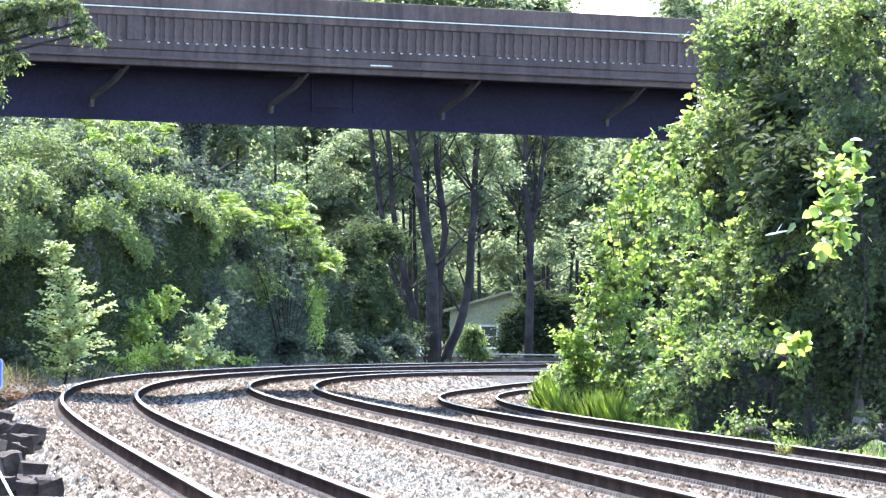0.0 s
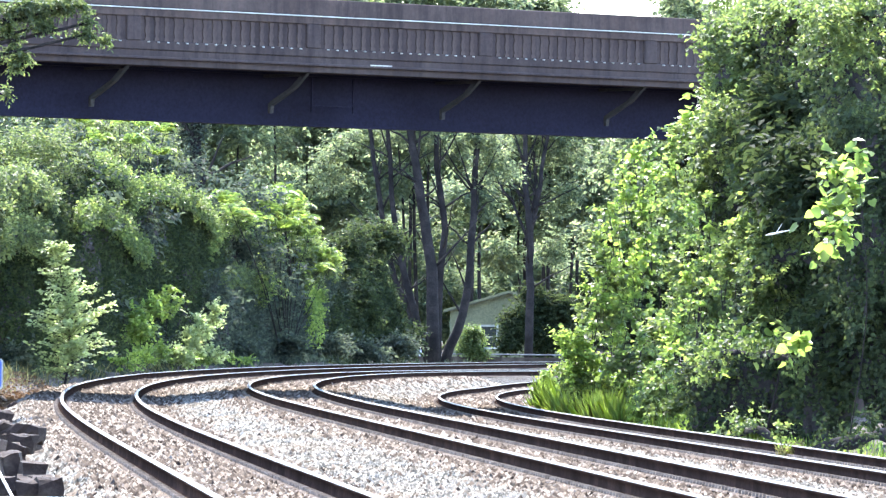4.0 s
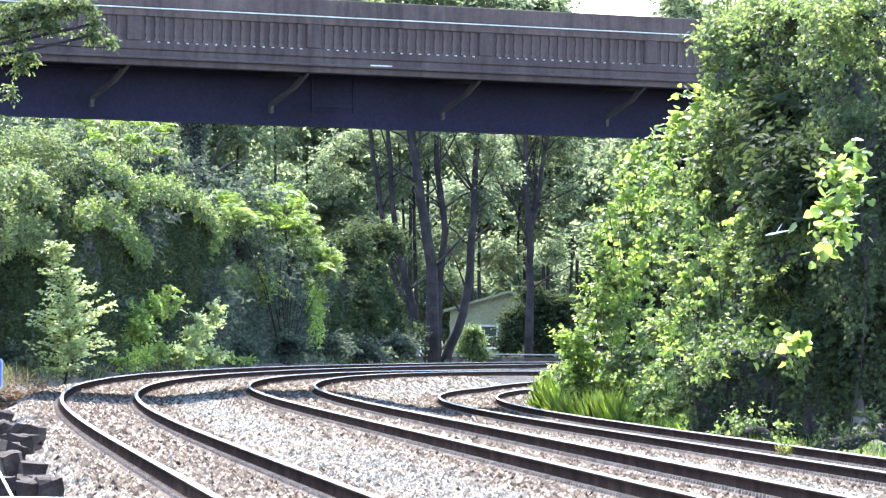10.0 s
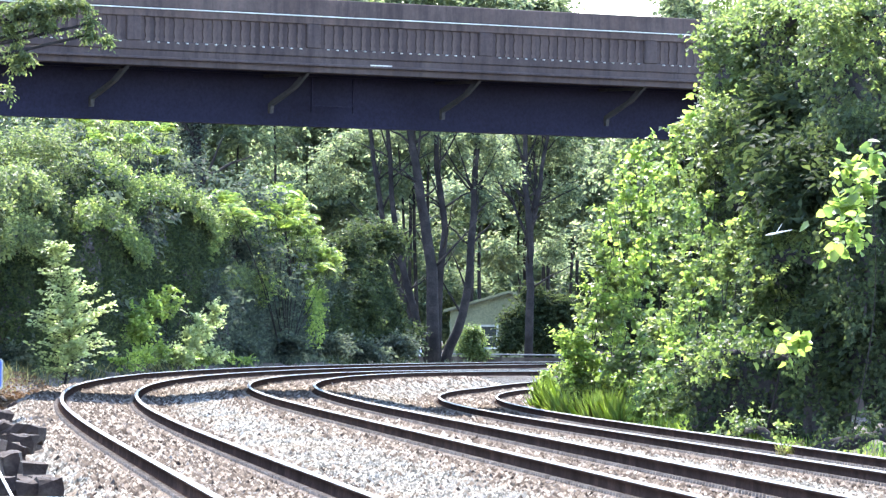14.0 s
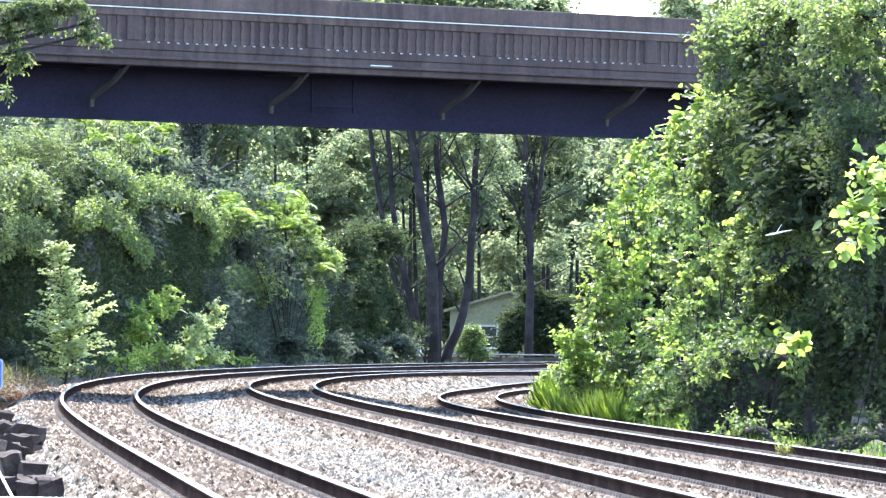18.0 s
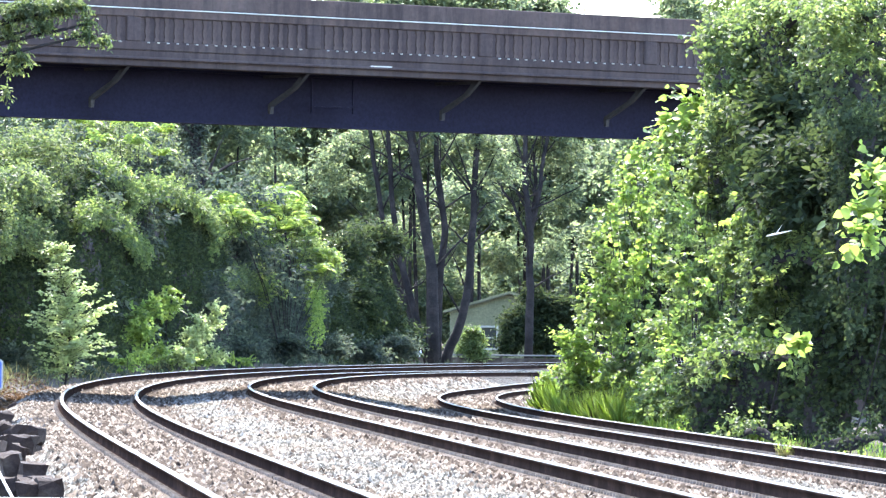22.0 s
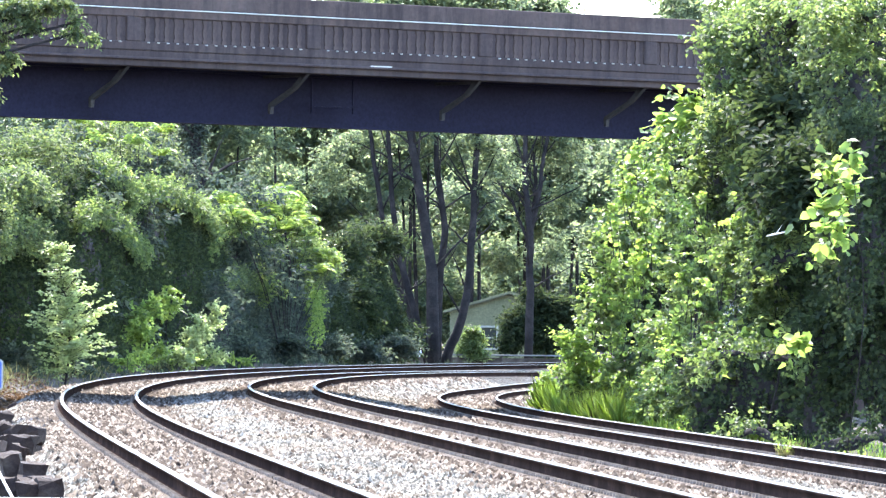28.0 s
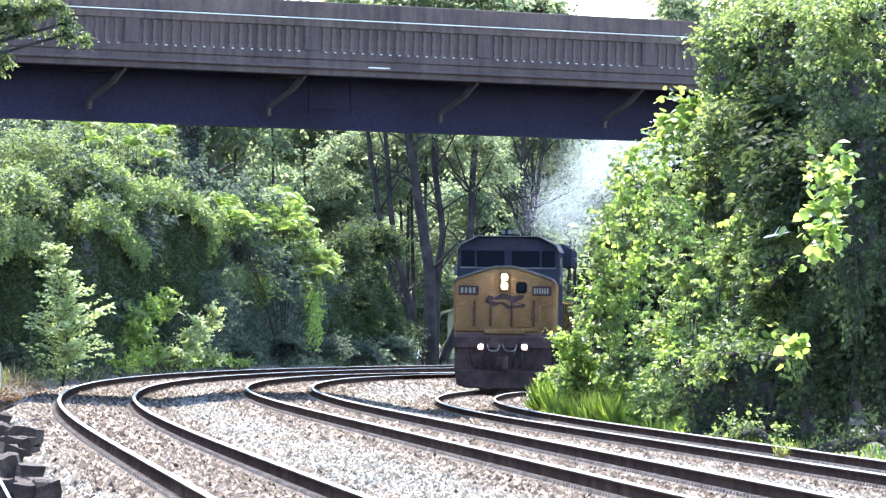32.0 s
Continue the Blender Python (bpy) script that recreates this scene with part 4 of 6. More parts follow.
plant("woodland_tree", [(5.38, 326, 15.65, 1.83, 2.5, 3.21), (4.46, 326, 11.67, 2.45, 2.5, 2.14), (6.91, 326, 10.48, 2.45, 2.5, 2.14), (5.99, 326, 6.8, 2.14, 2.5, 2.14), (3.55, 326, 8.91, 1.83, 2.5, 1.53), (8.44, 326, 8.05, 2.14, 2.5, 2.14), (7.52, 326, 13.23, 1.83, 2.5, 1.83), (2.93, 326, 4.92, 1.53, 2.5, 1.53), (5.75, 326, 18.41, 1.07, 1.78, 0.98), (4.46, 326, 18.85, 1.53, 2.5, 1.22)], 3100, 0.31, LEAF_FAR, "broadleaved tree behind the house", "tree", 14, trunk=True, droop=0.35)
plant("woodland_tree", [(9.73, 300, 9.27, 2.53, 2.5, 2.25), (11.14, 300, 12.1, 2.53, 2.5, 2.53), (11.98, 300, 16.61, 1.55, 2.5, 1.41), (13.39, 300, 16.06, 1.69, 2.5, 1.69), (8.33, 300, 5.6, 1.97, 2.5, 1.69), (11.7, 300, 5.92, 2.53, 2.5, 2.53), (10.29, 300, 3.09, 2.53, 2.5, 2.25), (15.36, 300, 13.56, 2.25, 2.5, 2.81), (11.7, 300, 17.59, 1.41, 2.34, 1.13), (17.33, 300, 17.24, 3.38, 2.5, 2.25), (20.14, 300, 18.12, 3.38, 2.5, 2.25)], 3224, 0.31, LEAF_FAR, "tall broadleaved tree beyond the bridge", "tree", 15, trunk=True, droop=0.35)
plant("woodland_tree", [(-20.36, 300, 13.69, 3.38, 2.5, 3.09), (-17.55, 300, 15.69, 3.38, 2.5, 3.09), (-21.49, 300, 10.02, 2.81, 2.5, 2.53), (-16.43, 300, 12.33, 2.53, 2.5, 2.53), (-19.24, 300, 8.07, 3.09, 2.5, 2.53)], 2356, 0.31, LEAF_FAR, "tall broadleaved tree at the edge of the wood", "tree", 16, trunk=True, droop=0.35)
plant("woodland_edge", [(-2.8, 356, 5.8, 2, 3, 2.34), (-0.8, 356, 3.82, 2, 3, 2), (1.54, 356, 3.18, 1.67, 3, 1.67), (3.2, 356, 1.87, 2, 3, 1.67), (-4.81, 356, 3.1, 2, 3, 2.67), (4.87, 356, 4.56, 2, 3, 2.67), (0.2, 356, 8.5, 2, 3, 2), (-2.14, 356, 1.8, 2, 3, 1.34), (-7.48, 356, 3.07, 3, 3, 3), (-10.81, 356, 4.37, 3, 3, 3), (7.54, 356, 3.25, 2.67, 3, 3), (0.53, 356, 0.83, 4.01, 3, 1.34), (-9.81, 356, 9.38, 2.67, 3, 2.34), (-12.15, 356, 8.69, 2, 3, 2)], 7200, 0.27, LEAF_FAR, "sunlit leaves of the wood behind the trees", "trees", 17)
plant("woodland_edge", [(-21.08, 385, 10.95, 5.78, 4, 5.41), (-13.14, 385, 11.05, 5.78, 4, 5.41), (-5.2, 385, 10.42, 5.78, 4, 5.41), (2.74, 385, 10.52, 5.78, 4, 5.41), (10.69, 385, 10.25, 5.78, 4, 5.41), (18.63, 385, 11.43, 5.78, 4, 5.41), (-17.47, 385, 4.5, 5.78, 4, 5.41), (-9.53, 385, 3.87, 5.78, 4, 5.41), (-0.87, 385, 3.98, 5.78, 4, 5.41), (7.08, 385, 4.07, 5.78, 4, 5.41), (15.02, 385, 4.89, 5.78, 4, 5.41), (-13.14, 385, 17.54, 5.41, 4, 5.05), (-5.2, 385, 18, 5.41, 4, 5.05), (2.38, 385, 18.45, 4.33, 4, 4.33), (-20.36, 385, 17.46, 5.41, 4, 5.05)], 8500, 0.68, LEAF_VINE, "dense dark wood closing the view", "trees", 18)
plant("woodland_edge", [(-30.4, 404, 1.5, 5, 4, 4.6), (-23.7, 404, 2.7, 5, 4, 4.6), (-16.4, 404, 2.9, 5, 4, 4.6), (-9.6, 404, 2.9, 5, 4, 4.6), (-0.7, 404, 5.0, 5, 4, 4.6), (8.2, 404, 2.8, 5, 4, 4.6), (15.8, 404, 2.6, 5, 4, 4.6), (23.2, 404, 2.8, 5, 4, 4.6), (32.4, 404, 2.9, 5, 4, 4.6), (-31.2, 404, 9.4, 5, 4, 4.6), (-24.0, 404, 10.4, 5, 4, 4.6), (-15.6, 404, 9.2, 5, 4, 4.6), (-8.1, 404, 9.8, 5, 4, 4.6), (1.5, 404, 9.3, 5, 4, 4.6), (7.8, 404, 10.1, 5, 4, 4.6), (15.3, 404, 9.3, 5, 4, 4.6), (24.7, 404, 9.8, 5, 4, 4.6), (32.1, 404, 9.9, 5, 4, 4.6), (-34.3, 404, 16.1, 5, 4, 4.6), (-24.8, 404, 14.5, 5, 4, 4.6), (-15.8, 404, 15.9, 5, 4, 4.6), (-8.4, 404, 14.9, 5, 4, 4.6), (0.0, 404, 15.5, 5, 4, 4.6), (9.1, 404, 15.9, 5, 4, 4.6), (16.2, 404, 16.2, 5, 4, 4.6), (23.8, 404, 14.9, 5, 4, 4.6), (32.5, 404, 15.8, 5, 4, 4.6)], 5000, 0.95, LEAF_DARK, "far trees filling the gaps, deep shade put into their leaf colour", "trees", 19)
plant("trackside_bush", [(3.22, 152, 0.37, 0.43, 0.26, 0.51), (3.3, 131.41, 0.75, 0.42, 0.25, 0.49), (2.83, 160.6, -0.06, 0.33, 0.2, 0.42), (3.37, 131.04, 1.3, 0.37, 0.22, 0.43), (3.88, 131, 0.33, 0.61, 0.36, 0.49), (4.3, 125.2, 0.28, 0.59, 0.35, 0.41), (3.04, 131, 1.18, 0.3, 0.18, 0.37)], 700, 0.11, LEAF_BRIGHT, "bright low bushes crowding the inner rail", "bush", 21, upright=True)
# drawn nearer along the camera's view, clear of the bridge's shadow
plant("trackside_bush", [(3.81, 128.77, 2.17, 0.77, 0.31, 0.84), (4.39, 129.65, 3.26, 0.88, 0.35, 0.97), (4.6, 130.54, 1.93, 0.86, 0.35, 0.98), (3.61, 127.88, 1.2, 0.6, 0.24, 0.6), (3.42, 127, 2.63, 0.34, 0.13, 0.54), (3.42, 127, 3.09, 0.31, 0.12, 0.48), (3.27, 127, 2.15, 0.31, 0.12, 0.48), (3.73, 127.88, 3.54, 0.41, 0.16, 0.48), (4.12, 128.77, 4.16, 0.36, 0.14, 0.66), (4.45, 129.65, 4.72, 0.32, 0.12, 0.73), (4.85, 130.54, 3.89, 0.49, 0.19, 0.86), (3.31, 127, 1.62, 0.35, 0.14, 0.55), (4.12, 130.54, 4.86, 0.36, 0.15, 0.67)], 680, 0.145, LEAF, "tall leafy bushes leaning over the inner track, placed to fit the camera's view", "bush", 22, bare=True, upright=True)
front_bush = \
plant("trackside_bush", [(4.76, 122.1, 4.39, 0.48, 0.19, 0.86), (4.87, 120.4, 5.49, 0.36, 0.14, 0.56), (4.97, 120.2, 3.29, 0.56, 0.23, 0.9), (5.2, 117.8, 2.93, 0.61, 0.24, 0.99), (5.33, 115.8, 4.44, 0.5, 0.2, 0.76), (4.8, 123, 1.01, 0.69, 0.28, 0.69), (4.68, 123, 0.2, 0.81, 0.32, 0.46), (5.2, 117.8, 1.83, 0.61, 0.24, 0.88), (5.49, 113.5, 2.79, 0.43, 0.17, 0.64), (4.65, 123.8, 2.16, 0.46, 0.19, 0.7), (5.55, 112.6, 3.74, 0.42, 0.17, 0.63)], 750, 0.13, LEAF, "tall leafy bushes leaning over the inner track", "bush", 42, bare=True, upright=True)
plant("trackside_bush", [(5.71, 110.6, 2.98, 0.46, 0.24, 0.73), (5.81, 109.5, 2.36, 0.41, 0.22, 0.45), (5.86, 108.5, 3.48, 0.31, 0.16, 0.41)], 330, 0.115, LEAF, "loose sunlit bushes before the shaded thicket", "bush", 43, bare=True, upright=True)
plant("leafy_shoots", [(3.66, 126.56, 3.82, 0.1, 0.04, 0.71), (3.89, 126.56, 4.65, 0.11, 0.04, 0.83), (4.17, 126.56, 5.13, 0.11, 0.04, 0.71), (4.35, 126.56, 3.83, 0.11, 0.04, 0.95), (3.45, 126.56, 2.98, 0.11, 0.04, 0.59), (4.04, 126.56, 2.87, 0.12, 0.04, 0.83), (4.52, 126.56, 4.66, 0.11, 0.04, 0.83), (3.75, 126.56, 1.92, 0.12, 0.04, 0.71), (3.16, 126.56, 1.91, 0.11, 0.04, 0.48), (4.22, 126.56, 1.8, 0.12, 0.04, 0.71), (3.3, 126.56, 2.39, 0.1, 0.04, 0.59)], 170, 0.14, LEAF_BRIGHT, "upright leafy shoots standing out of the bushes", "shoots", 46, upright=True)
front_shoots = \
plant("leafy_shoots", [(4.6, 120.8, 5.22, 0.1, 0.04, 0.68), (4.75, 119, 3.94, 0.1, 0.04, 0.89), (4.94, 116.9, 4.79, 0.1, 0.04, 0.77), (5.12, 114.8, 3.66, 0.1, 0.04, 0.75), (4.87, 117.8, 2.6, 0.11, 0.04, 0.77), (5.26, 113.1, 2.9, 0.11, 0.04, 0.85), (4.68, 119.9, 1.71, 0.11, 0.04, 0.67), (5.09, 115.3, 1.29, 0.11, 0.04, 0.54), (5.46, 110.7, 3.4, 0.09, 0.04, 0.62), (4.53, 122, 0.79, 0.11, 0.05, 0.46), (4.98, 116.5, 1.94, 0.1, 0.04, 0.55)], 170, 0.12, LEAF_BRIGHT, "upright leafy shoots standing out of the bushes", "shoots", 47, upright=True)
plant("vine_draped_tree", [(5.8, 115.4, 7.46, 0.76, 0.96, 0.65), (6.47, 112.1, 7.53, 1.16, 1.46, 0.74), (5.62, 116.2, 6.25, 0.49, 0.62, 0.87), (6.99, 105.6, 6.91, 1.09, 1.38, 0.79), (5.56, 117.2, 7.99, 0.55, 0.7, 0.44), (5.84, 114, 4.83, 0.53, 0.68, 0.75), (5.69, 115.4, 3.46, 0.49, 0.62, 0.65), (5.82, 113.8, 5.57, 0.43, 0.54, 0.64)], 1300, 0.11, LEAF, "tall tree draped with vines beside the line", "tree", 23, bare=True)
plant("shaded_thicket", [(4.76, 149, 3.04, 0.84, 0.39, 1.12), (5.67, 149, 3.75, 0.98, 0.46, 1.26), (5.11, 149, 1.79, 1.12, 0.52, 1.12), (6.51, 149, 2.79, 0.84, 0.39, 1.26), (6.16, 149, 5.02, 0.7, 0.33, 1.12), (4.41, 149, 1.5, 0.7, 0.33, 0.84), (6.79, 149, 4.19, 0.7, 0.33, 1.12), (3.61, 147, 2.46, 0.28, 0.13, 0.76)], 3600, 0.15, LEAF_SHADE, "dark backing added behind the bushes, shade put into its leaf colour", "thicket", 28)
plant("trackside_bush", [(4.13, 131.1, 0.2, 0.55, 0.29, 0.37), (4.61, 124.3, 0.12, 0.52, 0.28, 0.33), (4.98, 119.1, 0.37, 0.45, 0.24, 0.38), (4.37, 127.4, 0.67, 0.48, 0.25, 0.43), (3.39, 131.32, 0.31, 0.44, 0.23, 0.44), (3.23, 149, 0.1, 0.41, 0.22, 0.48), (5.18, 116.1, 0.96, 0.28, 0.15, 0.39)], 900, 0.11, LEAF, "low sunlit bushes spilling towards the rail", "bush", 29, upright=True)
plant("vine_thicket", [(6.78, 113.6, 2.81, 1.28, 1.7, 1.6), (7.28, 108.5, 4.1, 1.32, 1.76, 1.53), (6.82, 112.7, 5.55, 1.16, 1.55, 1.27), (6.76, 113.4, 1.11, 1.17, 1.56, 0.96), (7.36, 106.7, 1.57, 1.1, 1.47, 1.3)], 3000, 0.22, LEAF_SHADE, "deep shaded thicket behind the trackside bushes", "thicket", 26)
overhanging_tree = \
plant("overhanging_tree", [(-7.35, 104, 7.01, 0.49, 0.26, 0.33), (-6.57, 104, 7.14, 0.59, 0.31, 0.18), (-7.53, 104, 6.52, 0.2, 0.1, 0.39), (-6.18, 104, 6.87, 0.12, 0.06, 0.29), (-7.06, 104, 6.79, 0.33, 0.18, 0.16), (-7.47, 104, 6.03, 0.14, 0.07, 0.23), (-6.23, 104, 6.66, 0.2, 0.1, 0.16), (-5.84, 104, 6.57, 0.14, 0.07, 0.1), (-7.39, 104, 6.27, 0.21, 0.11, 0.23), (-7.57, 104, 5.64, 0.12, 0.06, 0.14), (-8.23, 104, 6.65, 0.78, 0.42, 0.88), (-8.82, 104, 5.67, 0.88, 0.47, 1.17)], 2100, 0.078, LEAF_VINE, "tree branches hanging over the line", "tree", 25, trunk=True, root=(-11.5, 104.0), droop=0.6)

# ---- trees whose trunks show ----
def stem_tree(name, stems, radius, blobs, twigs, size, mat, label, seed, droop=0.3):
    """A tree with bare stems through given points, twiggy side limbs, and a crown of leafy twigs."""
    rng = np.random.default_rng(seed)
    foot = np.array(stems[0][0])
    th = empty(name, Matrix.Translation(foot))
    tagged(th, label, "tree")
    for i, line in enumerate(stems):
        p = smooth_path(np.array(line) - foot, 14, 0.03, rng)
        p[0, 2] -= 0.5
        r = radius[i]
        bm = rod(bmesh.new(), p, list(np.linspace(r, r * 0.42, 14)), 10)
        part("trunk" if i == 0 else "stem", bm, BARK, th, smooth=True)
        for k in range(15):
            a = p[rng.integers(3, 13)]
            d = unit(np.array([rng.normal(), rng.normal() * 0.5, rng.uniform(0.5, 1.6)]))
            L = rng.uniform(1.0, 3.4)
            q = smooth_path([a, a + d * L * 0.5 + [0, 0, 0.1], a + d * L + [0, 0, rng.uniform(-0.2, 0.5)]], 6, 0.03, rng)
            part("limb", rod(bmesh.new(), q, list(np.linspace(r * 0.26, 0.012, 6)), 6), BARK, th, smooth=True)
    v, f = sprays(rng, np.array(blobs), twigs, 8, size, size * 3.2, droop)
    link_mesh("crown", v - foot, f, mat, th)
    return th



def whorled_sapling(place, lean, top, spread, label, seed, mat=LEAF_PALE):
    """A slim young tree: one leader, tiers of thin level branches, small leaves in two rows along each."""
    rng = np.random.default_rng(seed)
    gz = float(ground_height(np.array([place[0]]), np.array([place[1]]))[0])
    th = empty("sapling", Matrix.Translation((place[0], place[1], gz)))
    tagged(th, label, "sapling")
    tall = top - gz
    trunk = smooth_path([(0, 0, -0.2), (0.1, 0, tall * 0.45), (lean, 0, tall)], 14, 0.02, rng)
    part("trunk", rod(bmesh.new(), trunk, list(np.linspace(0.035, 0.006, 14)), 7), BARK, th, smooth=True)
    arrays = []
    bm = bmesh.new()
    for h in np.sort(rng.uniform(0.05, 0.99, 46)):
        c = np.array([np.interp(h * tall, trunk[:, 2], trunk[:, k]) for k in range(3)])
        reach = spread * float(np.interp(h, [0, 0.15, 0.35, 0.6, 0.85, 1], [0.5, 0.85, 1.0, 0.5, 0.33, 0.12]))
        for k in range(4):
            a = rng.uniform(0, 2 * np.pi)
            L = reach * rng.uniform(0.35, 1.15)
            d = np.array([math.cos(a), math.sin(a), rng.uniform(0.25, 1.0)])
            n = max(4, int(L / 0.055))
            t = np.linspace(0.12, 1, n)
            line = c + d * (t * L)[:, None] - np.array([0, 0, 0.2 * L]) * (t ** 3)[:, None] + rng.normal(0, 0.025, (n, 3))
            rod(bm, [tuple(c), tuple(line[n // 2]), tuple(line[-1])], [0.009, 0.006, 0.003], 4)
            run = unit(np.gradient(line, axis=0))
            side = unit(np.cross(run, [0, 0, 1.0]))
            for q in (1, -1):
                along = side * q + run * 0.6 + rng.normal(0, 0.2, (n, 3))
                arrays.append(leaf_arrays(line, along, np.tile([0, 0, 1.0], (n, 1)) + rng.normal(0, 0.9, (n, 3)) - np.array([0, 0.8, 0]), rng.uniform(0.08, 0.17, n), 0.6))
    tagged(part("branch", bm, BARK, th), kind="stuff")
    v, f = merge(arrays)
    tagged(link_mesh("foliage", v, f, mat, th), kind="stuff")
    return th

stem_tree("clump_tree", [[(-0.35, 266.0, -0.00), (-0.45, 266.0, 3.34), (-0.85, 266.0, 6.32), (-1.20, 266.0, 8.32), (-1.65, 266.0, 10.80), (-2.34, 266.0, 14.29)],
     [(-0.47, 266.4, -0.01), (-1.15, 266.4, 1.83), (-1.80, 266.4, 4.07), (-2.25, 266.4, 6.81), (-2.45, 266.4, 9.31), (-2.60, 266.4, 12.80)],
     [(-0.55, 266.8, -0.01), (-1.55, 266.8, 2.33), (-2.23, 266.8, 3.82), (-2.90, 266.8, 7.56), (-3.35, 266.8, 10.06), (-3.85, 266.8, 13.31)],
     [(-0.20, 267.2, -0.01), (-0.13, 267.2, 3.35), (0.03, 267.2, 5.85), (-0.28, 267.2, 8.36), (-0.33, 267.2, 10.86), (-0.23, 267.2, 14.37)],
     [(0.05, 267.6, -0.01), (0.78, 267.6, 1.55), (1.20, 267.6, 4.12), (1.35, 267.6, 7.13), (1.46, 267.6, 10.14), (1.66, 267.6, 13.91)]],
    [0.29, 0.19, 0.17, 0.2, 0.23], [(-3.37, 268, 9.59, 1.51, 1.5, 1.13), (-1.11, 268, 9.87, 1.51, 1.5, 1.01), (1.16, 268, 9.65, 1.51, 1.5, 1.01), (-2.36, 268, 11.87, 2.01, 1.5, 1.26), (0.15, 268, 12.15, 2.01, 1.5, 1.26), (-4.62, 268, 8.32, 1.26, 1.26, 1.26), (2.16, 268, 8.4, 1.01, 1.01, 1.26)], 1900, 0.17, LEAF_FAR, "old tree with a fan of dark bare stems beyond the curve", 31)
stem_tree("forked_tree", [[(4.07, 284.0, -0.08), (4.10, 284.0, 3.49), (4.05, 284.0, 6.42), (3.78, 284.0, 8.81), (3.73, 284.0, 12.80)],
     [(4.08, 284.4, 5.62), (4.48, 284.4, 7.76), (4.85, 284.4, 10.70), (5.01, 284.4, 13.64)],
     [(4.06, 284.8, 5.36), (3.31, 284.8, 7.09), (2.56, 284.8, 8.28), (2.03, 284.8, 9.34)],
     [(4.12, 285.2, 6.17), (4.31, 285.2, 8.04), (4.12, 285.2, 10.72)]],
    [0.22, 0.14, 0.08, 0.11], [(3.92, 286, 10.2, 1.61, 1.5, 1.07), (5.52, 286, 9.68, 1.61, 1.5, 1.34), (2.57, 286, 8.84, 1.07, 1.07, 1.07), (4.72, 286, 12.62, 1.88, 1.5, 1.34), (5.79, 286, 7.54, 1.07, 1.07, 1.34), (5.39, 286, 4.86, 0.94, 0.94, 1.07)], 1700, 0.17, LEAF_FAR, "tall forked tree with a dark trunk beside the house", 32)
stem_tree("ivy_clad_tree", [[(-10.10, 246.0, -0.12), (-10.10, 246.0, 4.26), (-10.15, 246.0, 7.72), (-10.19, 246.0, 11.87)]],
    [0.42], [(-10.13, 246, 7.72, 0.51, 0.41, 0.92), (-10.19, 246, 9.34, 0.55, 0.44, 1.15), (-10.1, 246, 5.88, 0.55, 0.44, 0.92), (-10.24, 246, 11.41, 1.38, 1.11, 1.15)], 1200, 0.16, LEAF_DARK, "tree trunk wrapped in dark ivy", 33)
plant("round_shrub", [(1.4, 277, 0.82, 0.68, 0.45, 0.68), (1.09, 277, 0.35, 0.52, 0.35, 0.47), (1.61, 277, 0.25, 0.62, 0.42, 0.47)], 900, 0.12, LEAF, "round clipped shrub lit from behind near the house", "shrub", 34)
plant("dark_evergreen", [(3.86, 292, 1.2, 1.31, 1.05, 1.64), (4.96, 292, 0.8, 1.23, 0.99, 1.23), (4.54, 292, 2.31, 0.93, 0.74, 1.23), (5.5, 292, 1.22, 0.82, 0.66, 1.1), (3.18, 292, 0.51, 0.68, 0.55, 0.82), (5.91, 292, 2.05, 0.82, 0.66, 1.1)], 2400, 0.18, LEAF_SHADE, "dark evergreen shrubs beside the house", "shrub", 35)
whorled_sapling((-10.12, 162.0), -0.36, 3.81, 1.4, "slender pale-leaved sapling with layered branches at the track edge", 36)
plant("yellow_bush", [(-8.35, 202.9, 1.38, 0.57, 0.23, 0.42), (-7.89, 205.9, 1.92, 0.39, 0.15, 0.27), (-8.59, 201.7, 0.81, 0.76, 0.3, 0.38), (-7.81, 206.2, 1.47, 0.31, 0.12, 0.23), (-8.88, 199.9, 0.44, 0.94, 0.37, 0.26), (-8.16, 205.3, 0.41, 0.77, 0.31, 0.27)], 420, 0.12, LEAF_PALE, "pale yellow-green bush beside the outer rail", "bush", 37, upright=True)
plant("low_weeds", [(-9.84, 185.2, 0.39, 0.32, 0.2, 0.24), (-9.68, 188.5, 0.41, 0.32, 0.2, 0.19), (-9.51, 191.9, 0.48, 0.32, 0.2, 0.20), (-9.32, 195.0, 0.39, 0.32, 0.2, 0.16), (-9.09, 197.5, 0.44, 0.32, 0.2, 0.26), (-8.84, 200.0, 0.32, 0.32, 0.2, 0.18), (-8.59, 202.5, 0.34, 0.32, 0.2, 0.26), (-8.34, 205.1, 0.24, 0.32, 0.2, 0.24), (-8.10, 208.3, 0.31, 0.32, 0.2, 0.21), (-7.85, 211.6, 0.24, 0.32, 0.2, 0.17), (-7.58, 214.8, 0.24, 0.32, 0.2, 0.19), (-7.31, 218.0, 0.16, 0.32, 0.2, 0.17)], 260, 0.11, LEAF_BRIGHT, "sunlit low weeds along the outer rail", "weeds", 58, upright=True)
plant("bright_shrub", [(-9.52, 191.8, 1.57, 0.43, 0.17, 0.47), (-9.33, 193.6, 2.02, 0.29, 0.12, 0.36), (-9.6, 190, 1.03, 0.39, 0.16, 0.36), (-8.96, 197.4, 2.03, 0.37, 0.15, 0.26)], 230, 0.14, LEAF_BRIGHT, "small bright shrub catching the sun", "shrub", 38, upright=True)
